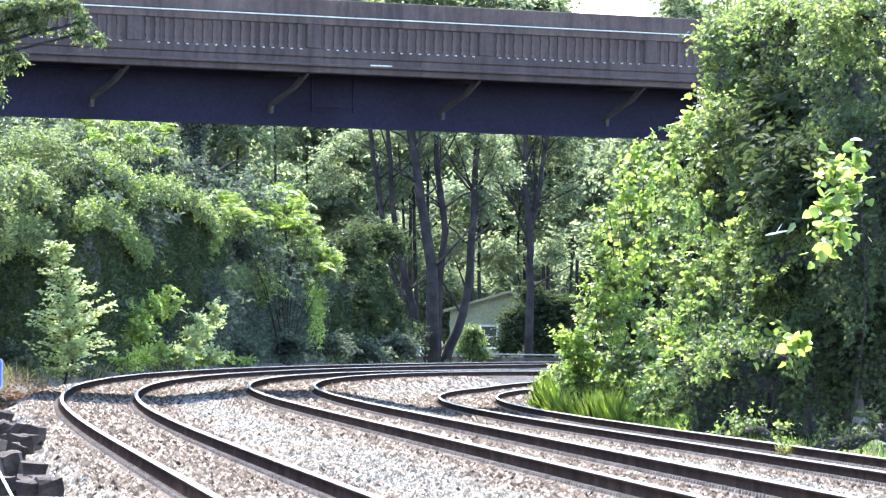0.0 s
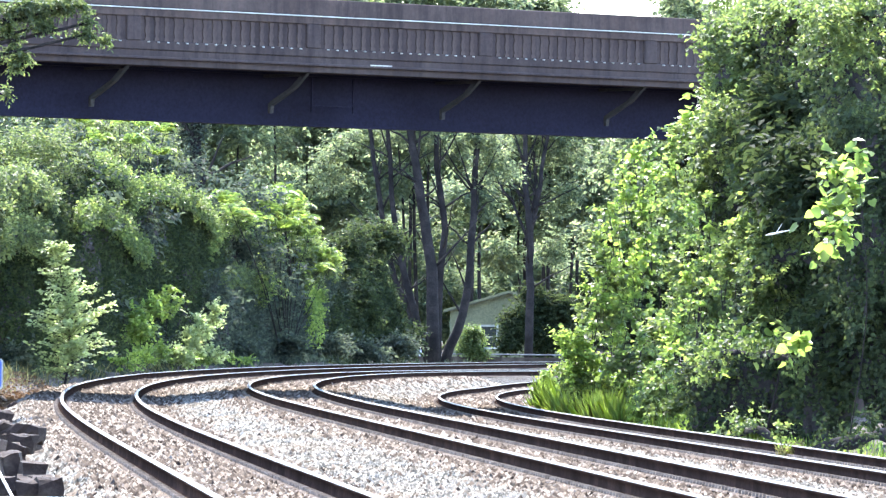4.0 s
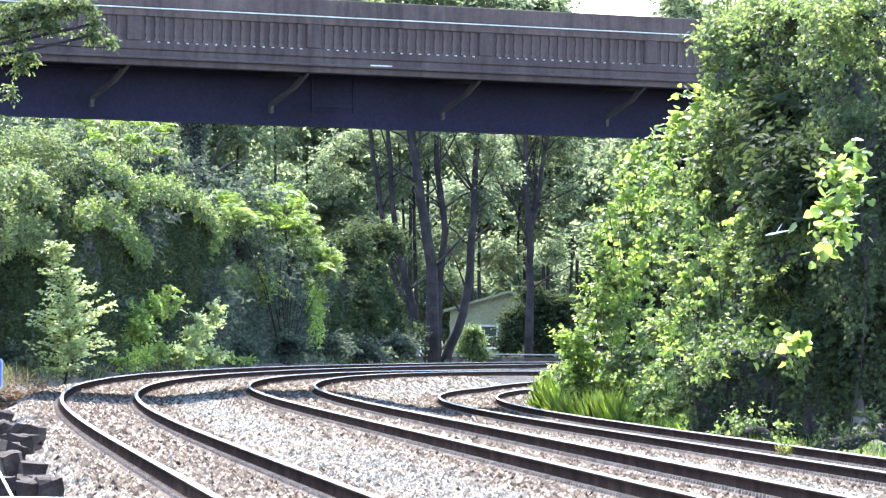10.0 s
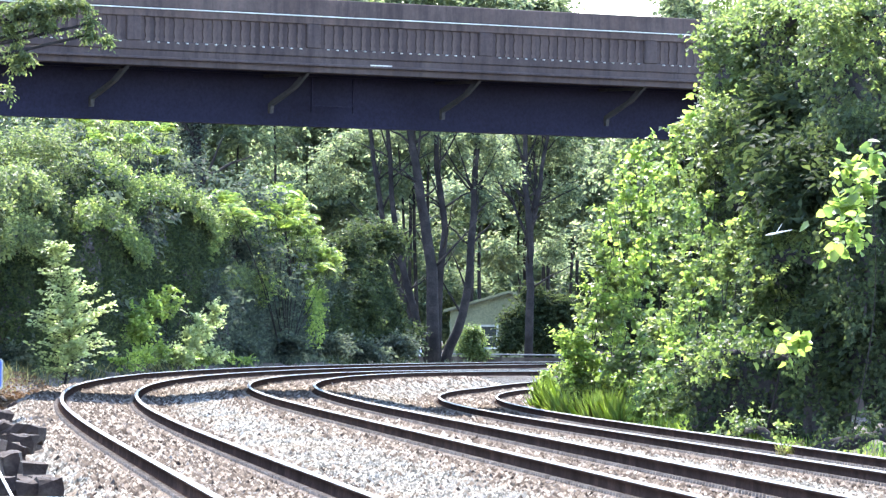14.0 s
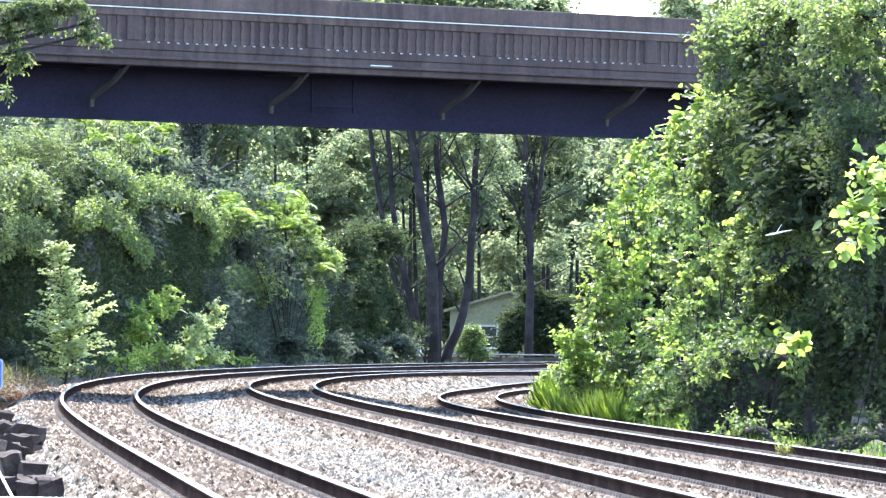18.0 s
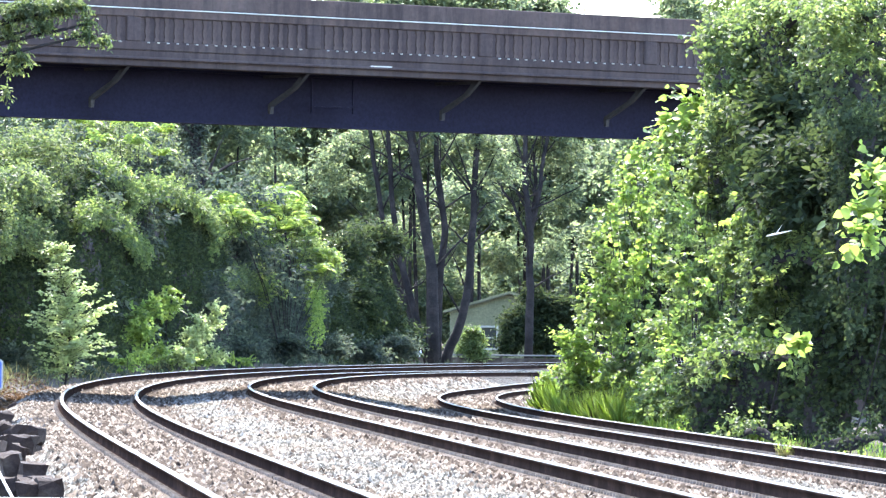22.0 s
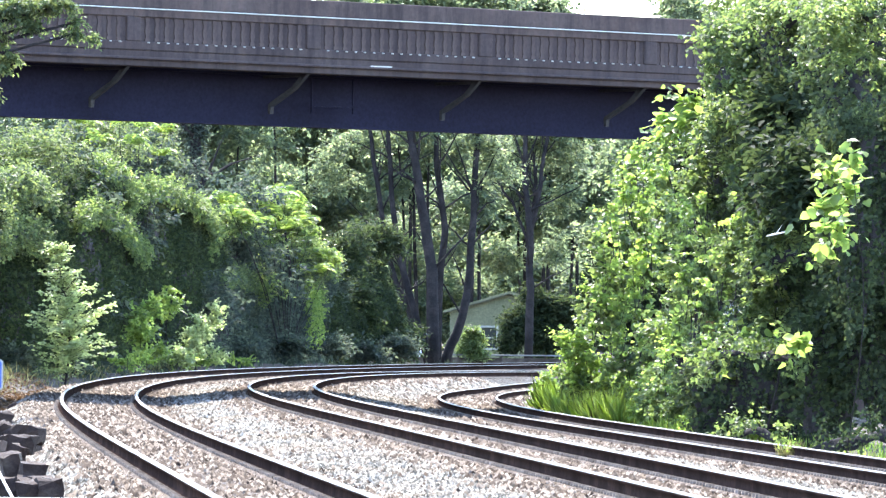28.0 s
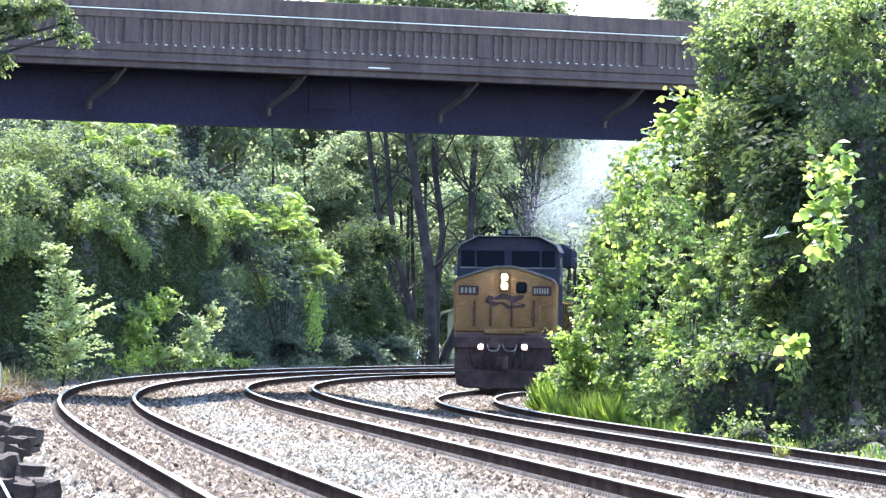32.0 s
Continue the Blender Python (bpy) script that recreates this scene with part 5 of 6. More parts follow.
big_leaf_sapling = \
plant("big_leaf_sapling", [(6.55, 99, 4.37, 0.24, 0.06, 0.2), (6.61, 98.4, 3.99, 0.26, 0.06, 0.22), (6.42, 100.6, 3.75, 0.26, 0.06, 0.23), (6.5, 99.6, 3.36, 0.24, 0.06, 0.22), (6.39, 100.5, 3.09, 0.15, 0.04, 0.17), (6.64, 97.3, 4.42, 0.13, 0.03, 0.2)], 64, 0.165, LEAF_BRIGHT, "young tree with very large bright leaves", "sapling", 39, width=0.95, per=5, stem=0.4, broad=True, bare=True)
leafy_shoot = \
plant("leafy_shoot", [(5, 118.1, 6.2, 0.2, 0.04, 0.18), (4.85, 120.1, 5.82, 0.29, 0.06, 0.25), (4.65, 122.2, 5.6, 0.23, 0.05, 0.16), (5.03, 117.7, 5.74, 0.2, 0.04, 0.2)], 64, 0.17, LEAF_BRIGHT, "bright leafy shoots at the top of the bush", "shoots", 40, width=0.9, stem=0.3, broad=True, bare=True)
plant("low_shoot", [(5.6, 109.4, 1.56, 0.21, 0.04, 0.12), (5.33, 112.3, 0.89, 0.17, 0.03, 0.13), (6.12, 103.4, 1.52, 0.1, 0.02, 0.1), (5.75, 108.3, 1.44, 0.3, 0.06, 0.08)], 26, 0.17, LEAF_BRIGHT, "bright shoots over the shaded thicket", "shoots", 41, width=0.9, stem=0.3, broad=True, bare=True)


def soil(x, y):
    return float(ground_height(np.array([float(x)]), np.array([float(y)]))[0])


# ---- draped vines: leaves lie like shingles over arches and mounds; brighter leaf colours for lit crests, darker for shaded faces ----
def draped(name, ridges, leaf, mat, label, seed, density=420, category="vines"):
    """Ridges are (points along the crest, drop in metres, depth in metres); the vines hang from each crest towards the line."""
    rng = np.random.default_rng(seed)
    mid = np.mean([np.mean(pts, axis=0) for pts, _, _ in ridges], axis=0)
    off = np.array([mid[0], mid[1], soil(mid[0], mid[1])])
    th = empty(name, Matrix.Translation(off))
    tagged(th, label, category)
    for pts, drop, deep in ridges:
        crest = smooth_path(pts, 60)
        run = np.linalg.norm(np.diff(crest, axis=0), axis=1).sum()

        def place(u, a, sink):
            """Where the vines lie at u along the crest and the angle a down from it, and which way they face."""
            c = np.stack([np.interp(u, np.linspace(0, 1, 60), crest[:, i]) for i in range(3)], -1)
            hem = drop * (0.86 + 0.14 * np.sin(u * run * 2.9 + seed) + 0.1 * np.sin(u * run * 7.3 + 2.0 * seed))
            taper = np.sin(np.clip(u, 0.03, 0.97) * np.pi) ** 0.35
            p = c + np.stack([0 * u, -deep * np.sin(a) * taper, -hem * (1 - np.cos(a)) * np.where(a < 0, 0.6, 1.0)], -1)
            normal = unit(np.stack([0.9 * (u - 0.5), -np.sin(a) / deep, np.cos(a) / drop * 1.6], -1))
            x, z = p[..., 0] + 0.23 * p[..., 1], p[..., 2]
            lump = 0.2 * np.sin(3.3 * x + 1.3 * seed) * np.cos(2.6 * z + seed) + 0.12 * np.sin(7.1 * x + 4.0 * z) + 0.06 * np.sin(13.0 * x - 9.0 * z)
            tilt = np.cos(7.1 * x + 4.0 * z)
            return p + normal * (lump * min(1.0, deep) - sink)[..., None], normal, tilt

        # an added dark sheet inside blocks the sun and blackens the gaps
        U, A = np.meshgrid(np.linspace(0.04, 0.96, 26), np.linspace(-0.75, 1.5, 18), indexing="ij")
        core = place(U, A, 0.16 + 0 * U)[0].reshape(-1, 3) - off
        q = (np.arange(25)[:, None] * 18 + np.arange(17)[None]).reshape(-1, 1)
        link_mesh("dark_core", core, np.concatenate([q, q + 1, q + 19, q + 18], 1), BARK, th, "dark sheet added inside the vines to keep their face in shade", smooth=True)
        n, per = int(density / 5.8 * run * (drop + 0.5 * deep)), 6
        u, w = rng.uniform(0, 1, n), rng.uniform(0, 1, n)
        a = np.where(w < 0.2, -rng.uniform(0.0, 0.8, n), np.pi / 2 * (np.clip(w - 0.2, 0, 1) / 0.8) ** 0.8)
        stick = np.where(rng.uniform(size=n) < 0.35, rng.gamma(1.3, 0.1, n), 0.0)
        p, normal, tilt = place(u, a, -stick + rng.normal(0, 0.05, n))
        # each sprig: leaves in a loose hanging spray
        hang = unit(normal * 0.7 + rng.normal(0, 0.6, (n, 3)) + np.array([0, 0, -0.35]))
        size = leaf * rng.uniform(0.6, 1.35, n)
        t = np.linspace(0.0, 1.0, per)
        line = (p - off)[:, None] + hang[:, None] * (size[:, None] * 2.3 * t[None])[..., None] + rng.normal(0, leaf * 0.3, (n, per, 3))
        along = hang[:, None] + rng.normal(0, 0.75, (n, per, 3)) - np.array([0, 0, 0.35])
        face = (normal + np.stack([0.4 * tilt, 0 * u, 0.4 + 0.4 * tilt], 1) * 0.7)[:, None] + rng.normal(0, 0.5, (n, per, 3))
        v, f = leaf_arrays(line.reshape(-1, 3), along.reshape(-1, 3), face.reshape(-1, 3), (size[:, None] * (1.15 - 0.35 * t[None])).reshape(-1), 0.72)
        tagged(link_mesh("curtain", v, f, mat, th), kind="stuff")
    return th


draped("vine_arch", [([(-10.08, 193.0, 5.50), (-9.88, 196.9, 5.87), (-9.54, 201.7, 6.17), (-8.92, 207.7, 5.92), (-8.44, 213.0, 5.53), (-8.17, 216.4, 4.90)], 0.39, 0.50),
        ([(-10.69, 176.8, 4.72), (-10.44, 182.8, 5.03), (-10.16, 189.0, 4.75), (-9.94, 193.4, 4.24), (-9.69, 198.0, 3.82)], 0.39, 0.50),
        ([(-10.70, 183.9, 6.28), (-10.52, 188.3, 6.50), (-10.31, 192.7, 6.22), (-10.15, 195.7, 5.77)], 0.29, 0.50)],
       0.115, LEAF, "sunlit vines arching over the dark thicket", 81, 600)
draped("vine_arch", [([(-12.01, 159.0, 5.15), (-11.57, 163.2, 5.52), (-11.25, 167.6, 5.47), (-11.09, 172.1, 5.02)], 0.41, 0.60),
        ([(-11.81, 158.5, 3.66), (-11.44, 162.7, 4.24), (-11.12, 167.9, 4.09), (-11.03, 170.1, 3.17)], 0.63, 0.50),
        ([(-7.87, 216.1, 3.04), (-7.43, 221.2, 3.30), (-6.96, 226.0, 3.04)], 0.37, 0.40)],
       0.115, LEAF_VINE, "vines over the tops of the thicket", 82, 380)
draped("vine_arch", [([(-8.24, 215.4, 4.18), (-7.89, 219.8, 5.55), (-7.47, 224.6, 5.93), (-6.80, 230.2, 6.22), (-6.15, 234.2, 6.45), (-5.56, 237.6, 5.86), (-5.13, 239.9, 4.71), (-4.27, 248.0, 3.70)], 0.57, 0.60)],
       0.115, LEAF, "leafy branches below the sumac fronds", 90, 400)
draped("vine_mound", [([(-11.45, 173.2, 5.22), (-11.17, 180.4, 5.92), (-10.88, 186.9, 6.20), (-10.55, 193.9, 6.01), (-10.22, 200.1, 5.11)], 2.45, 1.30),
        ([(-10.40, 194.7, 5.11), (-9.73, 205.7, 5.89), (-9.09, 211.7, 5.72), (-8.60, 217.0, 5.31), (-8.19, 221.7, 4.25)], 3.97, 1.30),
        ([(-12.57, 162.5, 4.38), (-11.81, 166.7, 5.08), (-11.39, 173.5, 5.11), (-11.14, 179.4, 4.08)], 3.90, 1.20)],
       0.125, LEAF_SHADE, "tangled vines in the shade of the thicket", 83, 340)
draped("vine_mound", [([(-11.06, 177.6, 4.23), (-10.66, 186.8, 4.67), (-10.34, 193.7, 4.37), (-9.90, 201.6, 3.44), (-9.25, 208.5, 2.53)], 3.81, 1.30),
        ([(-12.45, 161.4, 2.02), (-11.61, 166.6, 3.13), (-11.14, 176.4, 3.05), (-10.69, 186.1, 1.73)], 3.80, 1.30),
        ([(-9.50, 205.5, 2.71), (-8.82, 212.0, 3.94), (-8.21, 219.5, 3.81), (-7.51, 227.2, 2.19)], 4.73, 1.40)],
       0.125, LEAF_SHADE, "dark mound of vines beside the outer track", 84, 340)
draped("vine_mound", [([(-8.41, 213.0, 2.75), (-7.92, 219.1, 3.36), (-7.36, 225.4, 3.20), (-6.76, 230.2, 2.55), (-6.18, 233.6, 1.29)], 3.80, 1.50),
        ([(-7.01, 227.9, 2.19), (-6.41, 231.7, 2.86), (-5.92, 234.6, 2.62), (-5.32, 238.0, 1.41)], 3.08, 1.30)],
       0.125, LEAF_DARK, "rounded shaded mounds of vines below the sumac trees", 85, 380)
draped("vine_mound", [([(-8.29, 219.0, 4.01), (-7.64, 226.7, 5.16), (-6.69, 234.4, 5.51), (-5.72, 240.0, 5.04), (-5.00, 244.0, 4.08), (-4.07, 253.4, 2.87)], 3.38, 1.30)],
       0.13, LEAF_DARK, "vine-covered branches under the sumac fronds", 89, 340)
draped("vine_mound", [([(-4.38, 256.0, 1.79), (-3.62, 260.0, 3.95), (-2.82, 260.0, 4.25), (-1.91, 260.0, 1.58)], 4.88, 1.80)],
       0.15, LEAF_SHADE, "dark leafy mass in the shade of the wood", 86, 300)
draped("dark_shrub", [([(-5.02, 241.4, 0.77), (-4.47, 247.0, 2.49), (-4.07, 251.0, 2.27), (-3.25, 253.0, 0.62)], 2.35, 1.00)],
       0.13, LEAF_SHADE, "pointed dark shrub behind the outer rail", 87, 400)
draped("vine_curtain", [([(-5.25, 236.3, 2.50), (-5.05, 237.4, 2.68), (-4.78, 239.4, 2.42)], 1.89, 0.25)],
       0.1, LEAF_BRIGHT, "narrow sunlit curtain of vines", 88, 500)
draped("vine_curtain", [([(5.17, 119.0, 6.07), (5.36, 118.0, 6.92), (5.61, 117.0, 7.21), (6.01, 116.0, 6.79)], 2.08, 0.90),
        ([(5.57, 116.0, 7.06), (6.04, 114.7, 7.54), (6.66, 113.3, 7.54), (7.22, 112.0, 6.80)], 2.34, 1.00),
        ([(6.62, 110.0, 6.81), (7.15, 108.7, 7.37), (7.81, 107.3, 7.51), (8.27, 106.0, 6.95)], 2.82, 1.00)],
       0.105, LEAF_VINE, "vines hanging from the crown of the tree", 91, 400)
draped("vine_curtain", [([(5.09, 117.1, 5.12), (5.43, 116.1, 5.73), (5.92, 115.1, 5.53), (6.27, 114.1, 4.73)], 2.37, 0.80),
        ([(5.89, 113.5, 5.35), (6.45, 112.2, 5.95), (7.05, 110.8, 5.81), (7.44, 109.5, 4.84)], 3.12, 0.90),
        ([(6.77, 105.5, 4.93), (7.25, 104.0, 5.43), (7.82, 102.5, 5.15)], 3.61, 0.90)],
       0.105, LEAF_SHADE, "shaded vines trailing down the tree beside the line", 92, 420)
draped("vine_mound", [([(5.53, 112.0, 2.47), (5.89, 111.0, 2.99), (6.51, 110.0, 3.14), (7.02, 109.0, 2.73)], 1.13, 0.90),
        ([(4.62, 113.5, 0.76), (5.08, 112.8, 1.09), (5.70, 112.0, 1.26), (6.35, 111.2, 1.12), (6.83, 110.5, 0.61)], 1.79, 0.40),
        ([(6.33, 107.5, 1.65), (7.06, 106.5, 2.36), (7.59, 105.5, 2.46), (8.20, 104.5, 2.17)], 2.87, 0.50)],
       0.105, LEAF_SHADE, "dark-leaved mounds beside the inner track, a hollow's shade put into their colour", 93, 460)
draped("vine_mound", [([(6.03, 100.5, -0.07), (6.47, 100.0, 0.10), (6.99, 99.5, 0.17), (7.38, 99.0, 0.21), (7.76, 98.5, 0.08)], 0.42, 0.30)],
       0.085, LEAF_SHADE, "low dark growth at the foot of the thicket", 94, 300)
draped("vine_arch", [([(4.91, 116.5, 7.13), (5.14, 115.8, 7.43), (5.52, 115.2, 7.45), (5.87, 114.5, 7.16)], 0.52, 0.50),
        ([(5.01, 116.0, 6.23), (5.27, 115.3, 6.72), (5.64, 114.7, 6.76), (5.96, 114.0, 6.23)], 0.56, 0.50),
        ([(4.73, 115.0, 5.44), (5.09, 114.3, 5.85), (5.47, 113.7, 5.91), (5.86, 113.0, 5.50)], 0.47, 0.45),
        ([(5.42, 114.5, 4.73), (5.66, 113.5, 5.05), (5.95, 112.5, 4.80)], 0.64, 0.40)],
       0.105, LEAF, "bright vines along the sunny edge of the tree", 95, 640)
draped("vine_arch", [([(5.87, 112.5, 7.38), (6.41, 111.8, 7.70), (6.94, 111.2, 7.75), (7.37, 110.5, 7.36)], 0.52, 0.50),
        ([(6.90, 106.5, 7.16), (7.33, 105.5, 7.51), (7.85, 104.5, 7.51)], 0.59, 0.50),
        ([(6.35, 110.5, 6.41), (6.72, 109.8, 6.70), (7.19, 109.2, 6.59), (7.56, 108.5, 6.14)], 0.39, 0.40)],
       0.105, LEAF, "bright vines over the top of the tree", 96, 360)
draped("vine_arch", [([(5.40, 109.0, 2.81), (5.70, 108.3, 3.10), (6.37, 107.7, 3.29), (6.80, 107.0, 3.01)], 0.34, 0.35),
        ([(4.53, 107.3, 0.85), (4.87, 106.8, 1.42), (5.41, 106.3, 1.57), (6.01, 105.8, 1.44), (6.35, 105.3, 1.07)], 0.30, 0.35)],
       0.1, LEAF, "sunlit sprays over the shaded thicket", 97, 520)
draped("low_weeds", [([(4.80, 104.5, -0.17), (5.11, 103.8, 0.11), (5.46, 103.2, 0.18), (5.81, 102.5, -0.07)], 0.27, 0.25)],
       0.085, LEAF, "sunlit weeds at the foot of the shaded thicket", 98, 420, "weeds")


# ---- sumac fronds: long compound leaves fanning from the branch tips ----
def sumac(tips, label, seed, fronds=9, length=1.1, mat=LEAF_BRIGHT):
    rng = np.random.default_rng(seed)
    c = np.array(tips) + np.array([0.0, -0.6, 0.22])
    foot = np.array([c[:, 0].mean(), c[:, 1].mean() + 2.6, soil(c[:, 0].mean(), c[:, 1].mean() + 2.6)])
    th = empty("sumac_tree", Matrix.Translation(foot))
    tagged(th, label, "tree", "sumac trees")
    bm = bmesh.new()
    arrays = []
    for p in c:
        rod(bm, smooth_path([(0, 0, -0.3), tuple((p - foot) * [0.5, 0.5, 0.6]), tuple(p - foot)], 8, 0.03, rng), list(np.linspace(0.024, 0.009, 8)), 6)
        for k in range(fronds):
            a = rng.uniform(0, 2 * np.pi)
            d = np.array([math.cos(a), math.sin(a) * 0.7, rng.uniform(0.3, 2.0)])
            d /= np.linalg.norm(d)
            L = length * rng.uniform(0.7, 1.2)
            t = np.linspace(0.15, 1, 10)
            line = p - foot + d * (t * L)[:, None] - np.array([0, 0, 0.5 * L]) * (t ** 2.5)[:, None]
            run = unit(np.gradient(line, axis=0))
            side = unit(np.cross(run, [0, 0, 1.0]))
            for s in (1, -1):
                along = side * s + run * 0.45 - np.array([0, 0, 0.25])
                arrays.append(leaf_arrays(line, along, np.tile([0, 0, 0.8], (10, 1)) + rng.normal(0, 0.35, (10, 3)) - np.array([0, 0.9, 0]), 0.24 * L / 0.75 * (1.15 - 0.5 * t), 0.3))
    part("trunk", bm, BARK, th, smooth=True)
    v, f = merge(arrays)
    link_mesh("fronds", v, f, mat, th, "long feathery compound leaves")
    return th


# ---- grass and weeds ----
def tuft_field(name, xs, ys, height, mat, label, seed, lean=0.3, width=0.012):
    rng = np.random.default_rng(seed)
    z = ground_height(xs, ys) - 0.02
    v, f = blades(rng, xs, ys, z, height, lean, width)
    tagged(link_mesh(name, v, f, mat), label, "grass", kind="stuff")


def verge(line, s0, s1, o0, o1, n, seed):
    """Random places beside a line, o0 to o1 metres to the right of its middle."""
    rng = np.random.default_rng(seed)
    p = beside(line, rng.uniform(s0, s1, n), rng.uniform(o0, o1, n) + rng.normal(0, 0.15, n))
    return p[:, 0], p[:, 1]


tuft_field("verge_grass", *verge("inner", 12, 55, 2.2, 4.4, 9000, 51), 0.62, GRASS, "bright grass and weeds along the inner rail", 61)


def bend_grass(n, seed):
    """Tall grass where the inner rail bends away behind the bushes."""
    rng = np.random.default_rng(seed)
    k = rng.uniform(0.0162, 0.0300, n)
    y = np.interp(k, [0.0165, 0.0200, 0.0210, 0.0296], [158, 150, 131, 126]) + rng.uniform(-0.4, 2.0, n)
    keep = np.sin(k * y * 11.0 + 1.0) * np.sin(y * 4.0) + rng.normal(0, 0.35, n) > -0.45
    return (k * y)[keep], y[keep]


tuft_field("tall_grass", *bend_grass(13000, 57), 0.85, GRASS, "tall bright grass at the bend of the inner rail", 67, 0.13, 0.009)
tuft_field("verge_grass", *verge("inner", -22, 14, 2.2, 3.6, 3000, 52), 0.19, GRASS, "short grass growing beside the inner rail", 62)
tuft_field("dry_grass", *verge("inner", -24, 8, 2.0, 3.0, 2600, 53), 0.2, DRY_GRASS, "dry seedy grass at the edge of the ballast", 63, 0.5)
tuft_field("dry_grass", *verge("outer", 20, 110, -5.2, -2.6, 5200, 54), 0.3, DRY_GRASS, "dry grass and weeds beyond the outer rail", 64)
tuft_field("verge_grass", *verge("outer", 60, 170, -8.5, -2.9, 9000, 55), 0.3, LEAF_DARK, "rank dark weeds along the outer rail", 65, 0.45, 0.03)



def dead_leaves():
    rng = np.random.default_rng(77)
    n = 11000
    p = beside("outer", rng.uniform(2, 60, n), -1.9 - np.abs(rng.normal(0, 1.6, n)))
    z = np.maximum(ground_height(p[:, 0], p[:, 1]), p[:, 2] - 0.42) + rng.uniform(0.01, 0.05, n)
    d = rng.normal(size=(n, 3)) * np.array([1, 1, 0.25])
    v, f = leaf_arrays(np.stack([p[:, 0], p[:, 1], z], 1), d, rng.normal(0, 0.35, (n, 3)) + [0, 0, 1], rng.uniform(0.06, 0.13, n))
    tagged(link_mesh("leaf_litter", v, f, LITTER), "reddish dead leaves and litter beside the outer rail", "leaf litter", kind="stuff")


dead_leaves()

# ---- house behind the trees ----
SIDING = surface("pale_green_siding", (0.1316, 0.1336, 0.08288), (0.1721, 0.1725, 0.1051), (0.2025, 0.1984, 0.1211), 0.6, 12, 0.8)
WHITE_TRIM = surface("white_trim_paint", (0.31, 0.315, 0.3), (0.36, 0.365, 0.35), (0.4, 0.4, 0.39), 1.5, 20, 0.6)
SHINGLE = surface("grey_roof_shingles", (0.06, 0.06, 0.06), (0.096, 0.096, 0.093), (0.138, 0.135, 0.132), 1.0, 14, 0.9)
PANE, _nt, _b = material("window_glass", 0.05)
_b.inputs["Base Color"].default_value = (0.03, 0.035, 0.04, 1)


def house():
    z0 = soil(3.4, 306) - 0.2
    th = empty("house", Matrix.Translation((3.4, 306.0, z0)))
    tagged(th, "small pale green gabled house with white trim among trees", "house")
    eave, ridge, half = 2.12 - z0, 3.02 - z0, 3.0
    part("wall", prism(bmesh.new(), [(-half, 0), (half, 0), (half, eave), (0, ridge), (-half, eave)], 0.0, 8.0), SIDING, th, "pale green clapboard walls")
    for i in range(int(ridge / 0.16)):
        z = 0.05 + i * 0.16
        w = half if z < eave else half * (ridge - z) / (ridge - eave)
        if w > 0.15:
            part("clapboard", prism(bmesh.new(), [(0, z), (0, z + 0.16), (-0.012, z + 0.155), (-0.03, z)], -w, w, "x"), SIDING, th)
    for s in (-1, 1):
        bm = prism(bmesh.new(), [(0, ridge + 0.02), (s * (half + 0.35), eave - 0.10), (s * (half + 0.35), eave + 0.04), (0, ridge + 0.16)], -0.35, 8.35)
        roof = part("roof", bm, SHINGLE, th, "grey shingled roof slope")
        part("rake_board", prism(bmesh.new(), [(0, ridge + 0.05), (s * (half + 0.36), eave - 0.06), (s * (half + 0.36), eave + 0.05), (0, ridge + 0.17)], -0.40, -0.352), SIDING, roof, "pale green rake board")
    win = part("window", box_bm(-1.42, -0.62, -0.035, 0.05, 0.29 - z0, 1.34 - z0), PANE, th, "dark window with a white frame")
    for a in ((-1.50, -1.40, 0.2, 1.43), (-0.64, -0.54, 0.2, 1.43), (-1.40, -0.64, 1.33, 1.43), (-1.40, -0.64, 0.2, 0.31), (-1.40, -0.64, 0.79, 0.85)):
        part("window_frame", box_bm(a[0], a[1], -0.07, -0.03, a[2] - z0, a[3] - z0), WHITE_TRIM, win)


house()


# ---- low pipe rail in front of the house ----
GALV = surface("dull_galvanised_steel", (0.12, 0.122, 0.13), (0.17, 0.172, 0.18), (0.22, 0.222, 0.23), 2, 25, 0.5, 0.3)


def pipe_rail():
    z0 = soil(2, 277)
    th = empty("pipe_rail", Matrix.Translation((2.0, 277.0, z0)))
    tagged(th, "low steel pipe rail on dark posts", "railing")
    part("top_rail", rod(bmesh.new(), [(-3.4, 0, 0.55), (5.0, 0, 0.55)], 0.035, 8), GALV, th, "pale galvanised pipe")
    part("dark_strip", box_bm(-3.4, 5.0, 0.05, 0.09, 0.05, 0.42), TIE_WOOD, th, "dark strip below the pipe")
    for k in range(5):
        part("post", box_bm(-3.3 + k * 2.0, -3.2 + k * 2.0, 0.04, 0.14, -0.5, 0.54, 0.01), TIE_WOOD, th)


pipe_rail()


# ---- car parked behind the clump of trunks ----
CAR_PAINT = surface("silver_car_paint", (0.5, 0.5, 0.52), (0.58, 0.58, 0.6), (0.64, 0.64, 0.66), 0.8, 30, 0.25, 0.5)


